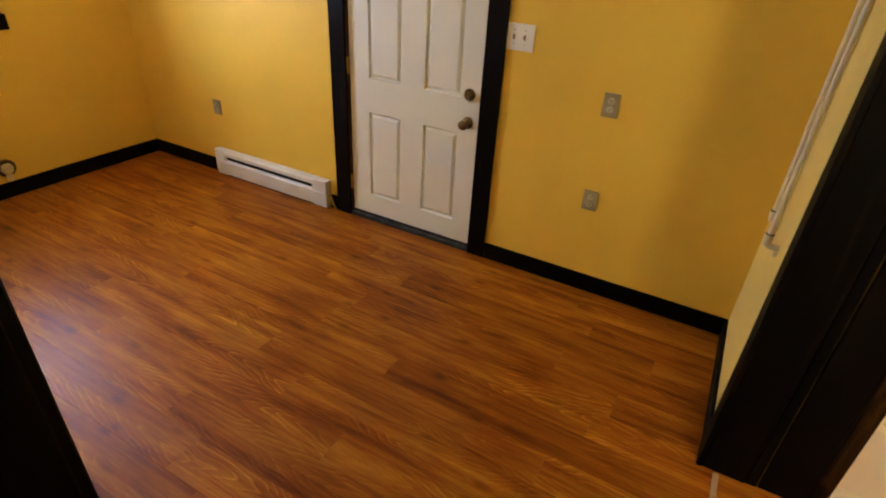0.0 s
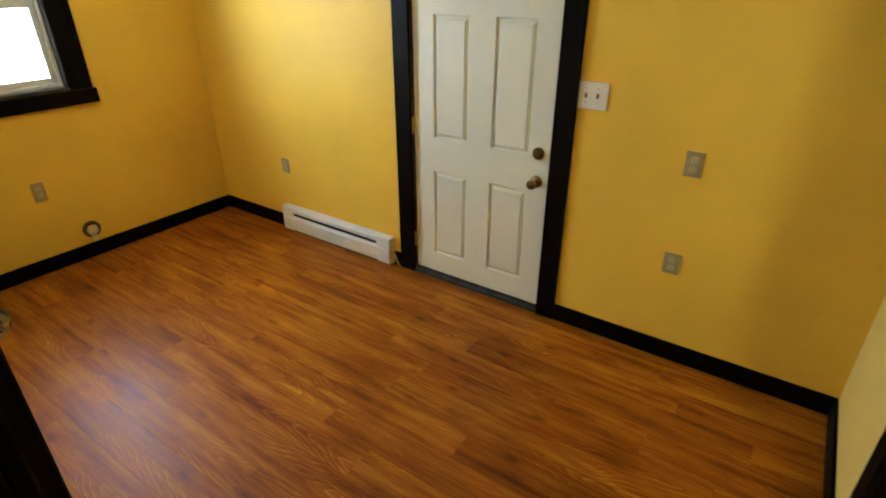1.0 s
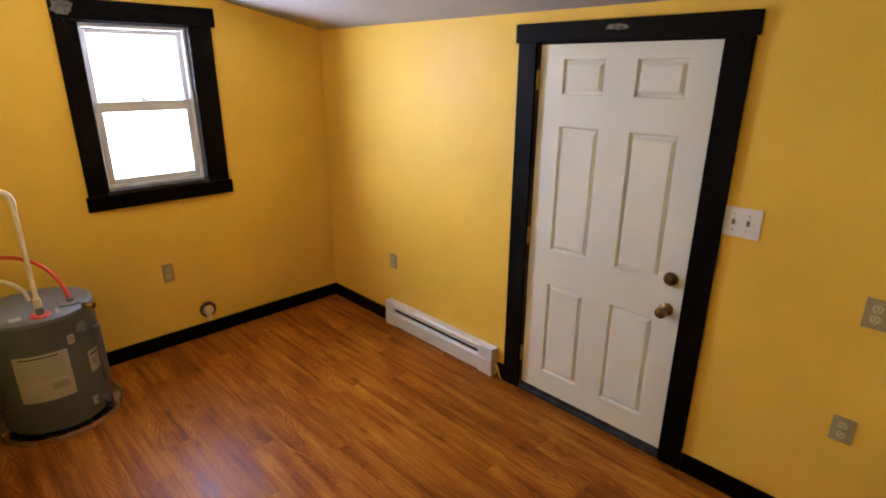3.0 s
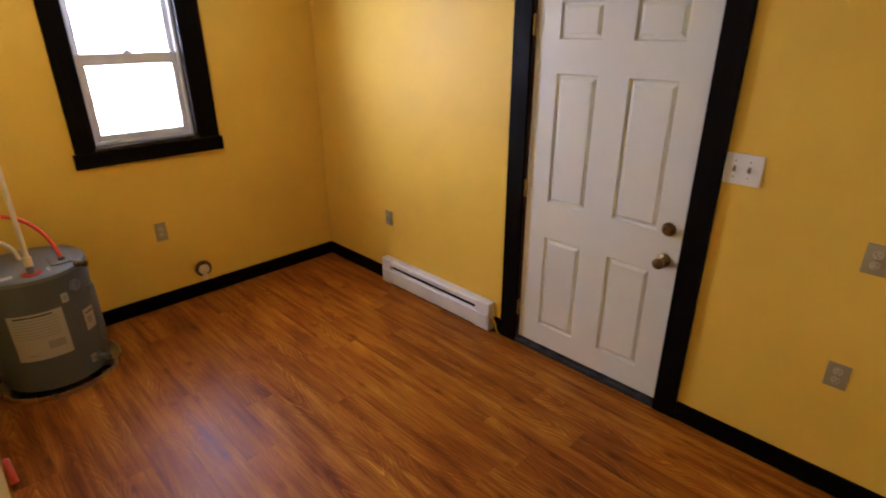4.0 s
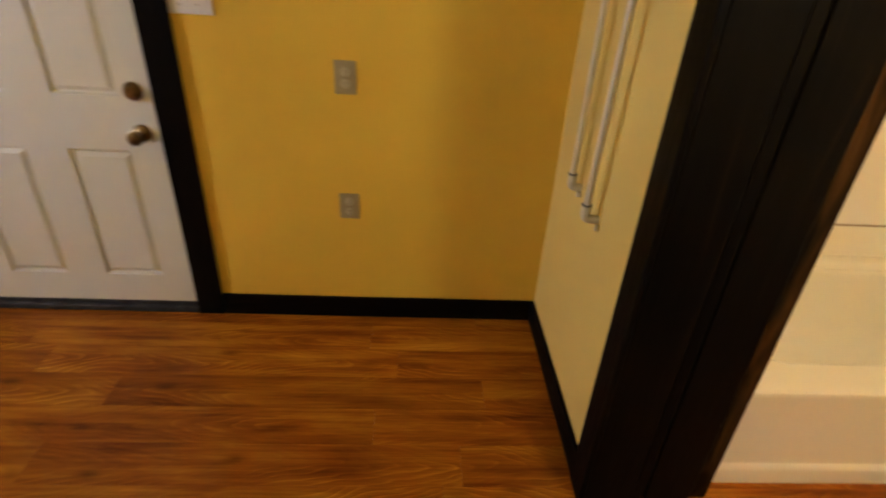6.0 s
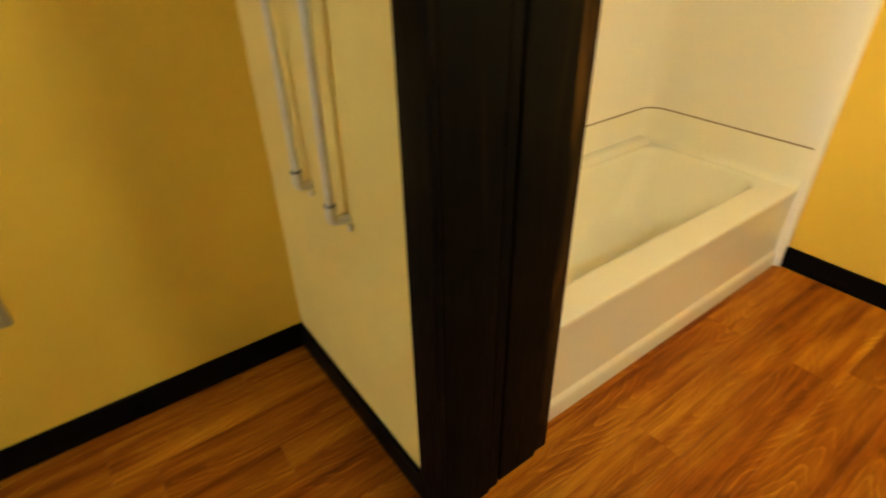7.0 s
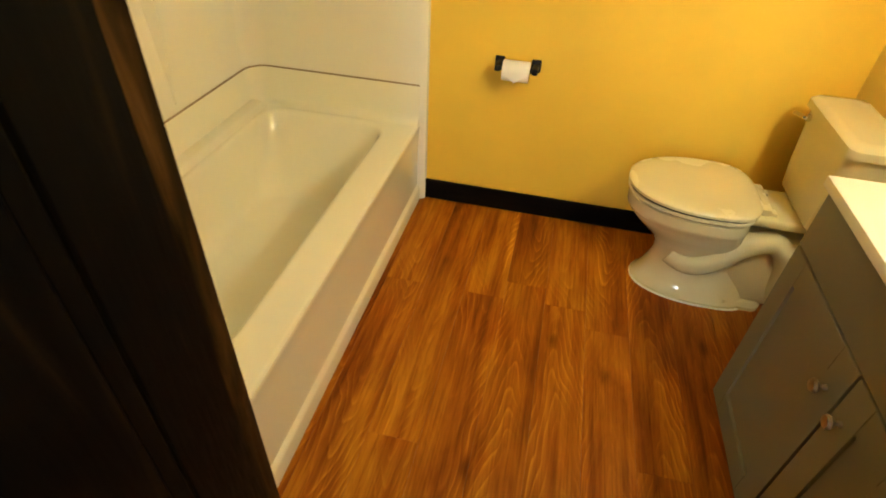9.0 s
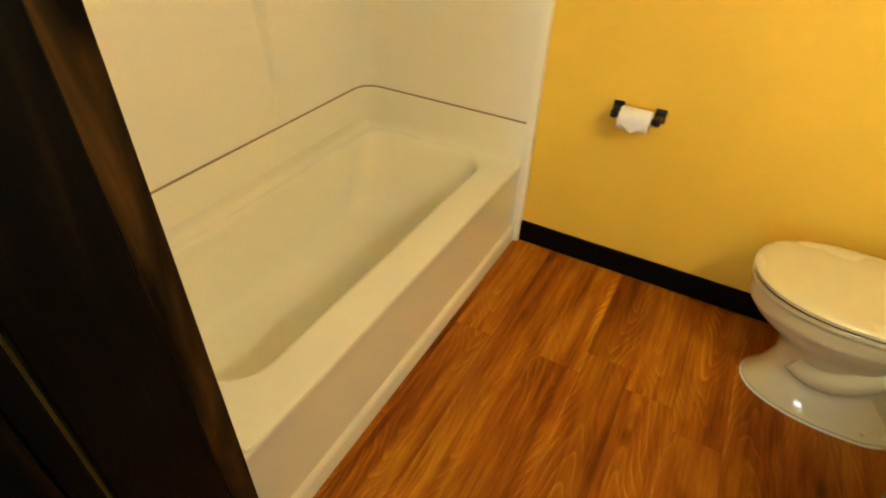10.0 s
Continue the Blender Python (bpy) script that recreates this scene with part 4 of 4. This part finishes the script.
# ---- vanity ----
VX0, VX1, VY, VZ = XPE + 0.012, 1.980, 0.186, 0.818
van = thing("vanity_cabinet", (1.6, 0.03, 0), "grey painted bathroom vanity cabinet with two doors", "vanity")
part("body", box_bm(VX0, VX1, YS + 0.002, VY, 0.0, VZ, 0.002), GREYCAB, van)
part("false_front", box_bm(VX0 + 0.004, VX1 - 0.003, VY + 0.001, VY + 0.020, 0.648, VZ - 0.004, 0.002), GREYCAB, van)


def shaker(x0, x1, z0, z1, y0):
    """Recessed-panel door: four rails and a set-back panel."""
    w, t = 0.080, 0.019
    return [("stile", box_bm(x0, x0 + w, y0, y0 + t, z0, z1, 0.0015)), ("stile", box_bm(x1 - w, x1, y0, y0 + t, z0, z1, 0.0015)),
            ("rail", box_bm(x0 + w, x1 - w, y0, y0 + t, z0, z0 + w, 0.0015)), ("rail", box_bm(x0 + w, x1 - w, y0, y0 + t, z1 - w, z1, 0.0015)),
            ("panel", box_bm(x0 + w - 0.002, x1 - w + 0.002, y0 + 0.001, y0 + 0.010, z0 + w - 0.002, z1 - w + 0.002))]


GX = 1.528
# black strip on the grey body stands in for shade between the doors
part("door_gap_shade", box_bm(GX - 0.012, GX + 0.012, VY + 0.0004, VY + 0.0030, 0.012, 0.645), BLACKGAP, van)
for x0, x1, kx in ((GX + 0.004, VX1 - 0.003, GX + 0.053), (VX0 + 0.004, GX - 0.004, GX - 0.043)):
    d = part("door", box_bm(x0 + 0.01, x1 - 0.01, VY + 0.0005, VY + 0.002, 0.02, 0.63), GREYCAB, van)
    for nm, bm in shaker(x0, x1, 0.012, 0.643, VY + 0.002):
        part(nm, bm, GREYCAB, d)
    part("knob", lathe([(0.008, VY + 0.020), (0.006, VY + 0.026), (0.005, VY + 0.036), (0.013, VY + 0.039), (0.0175, VY + 0.046), (0.014, VY + 0.053), (0.004, VY + 0.054)], 20, "y", (kx, 0, 0.537)), BRONZE, d, "round pewter knob", True)
ct = thing("countertop", (1.6, 0.04, VZ), "white cultured marble vanity top", "countertop")
part("slab", box_bm(VX0, VX1 + 0.012, YS + 0.002, VY + 0.036, VZ + 0.001, VZ + 0.030, 0.004, 2), COUNTER, ct, smooth=True)

# ---- lamps ----
bar = thing("vanity_light", (1.45, YS, 1.97), "vanity light bar with three frosted globe bulbs", "wall lamp")
part("back_plate", box_bm(1.25, 1.66, YS + 0.001, YS + 0.02, 1.92, 2.02, 0.004), CHROME, bar)
for bx in (1.32, 1.45, 1.58):
    gb = part("globe", lathe([(0.008, 1.955), (0.034, 1.968), (0.045, 2.00), (0.034, 2.032), (0.008, 2.045)], 20, "z", (bx, -0.095, -0.03)), FROST, bar, smooth=True)
    gb.visible_shadow = False
    part("socket", lathe([(0.02, YS + 0.019), (0.02, YS + 0.060)], 14, "y", (bx, 0, 1.97)), CHROME, bar)
# unseen lamp bases; those in hall and bathroom only go with added fill lights
for nm, at, zc in (("ceiling_lamp", (0.4, -1.1), 2.415), ("ceiling_lamp", (1.60, 0.60), 2.415), ("ceiling_lamp", (-2.5, 0.45), 2.575)):
    cl = thing(nm, (*at, zc), "round ceiling lamp base, added out of view", "ceiling lamp")
    part("base", lathe([(0.09, zc - 0.03), (0.09, zc + 0.002)], 28, "z", (*at, 0)), METALWHITE, cl, smooth=True)

# ---- floor planks ----
PW, PL = 0.163, 1.40
PX = {}


def plank_mesh(length, width):
    key = (round(length, 3), round(width, 3))
    if key not in PX:
        bm = box_bm(0, length, 0, width, -0.0035, 0.0, 0.0)
        top = [e for e in bm.edges if all(v.co.z > -0.001 for v in e.verts)]
        bmesh.ops.bevel(bm, geom=top, offset=0.0005, segments=1, affect="EDGES")
        me = bpy.data.meshes.new("plank")
        bm.to_mesh(me)
        bm.free()
        me.materials.append(PLANK)
        PX[key] = me
    return PX[key]


def lay(x0, x1, y0, y1, joint):
    """Rows of planks along x between x0 and x1."""
    k0 = math.floor((y0 - 1.454) / PW)
    k1 = math.ceil((y1 - 1.454) / PW)
    for k in range(k0, k1):
        a, b = max(y0, 1.454 + k * PW), min(y1, 1.454 + (k + 1) * PW)
        if b - a < 0.004:
            continue
        x = joint(k)
        while x > x0:
            x -= PL
        while x < x1:
            p, q = max(x, x0), min(x + PL, x1)
            if q - p > 0.01:
                ob = new("plank", plank_mesh(q - p - 0.0004, b - a - 0.0004))
                ob.location = (p, a, 0)
                ob.parent = floor
            x += PL


rnd = random.Random(4)
SHIFT = [rnd.random() * PL for _ in range(60)]
LJ = {0: -0.95, -5: -0.46, -6: -1.15}
BJ = {-1: 2.235, -2: 1.535, -3: 2.235, -6: 2.155, -7: 1.61}
lay(XW, 0.880, YS, YN, lambda k: LJ.get(k, SHIFT[k % 60]))
lay(0.881, XE, YS, BY0 + 0.02, lambda k: BJ.get(k, SHIFT[(k + 31) % 60]))
lay(-1.3, 1.9, -2.15, YS, lambda k: SHIFT[(k + 17) % 60])
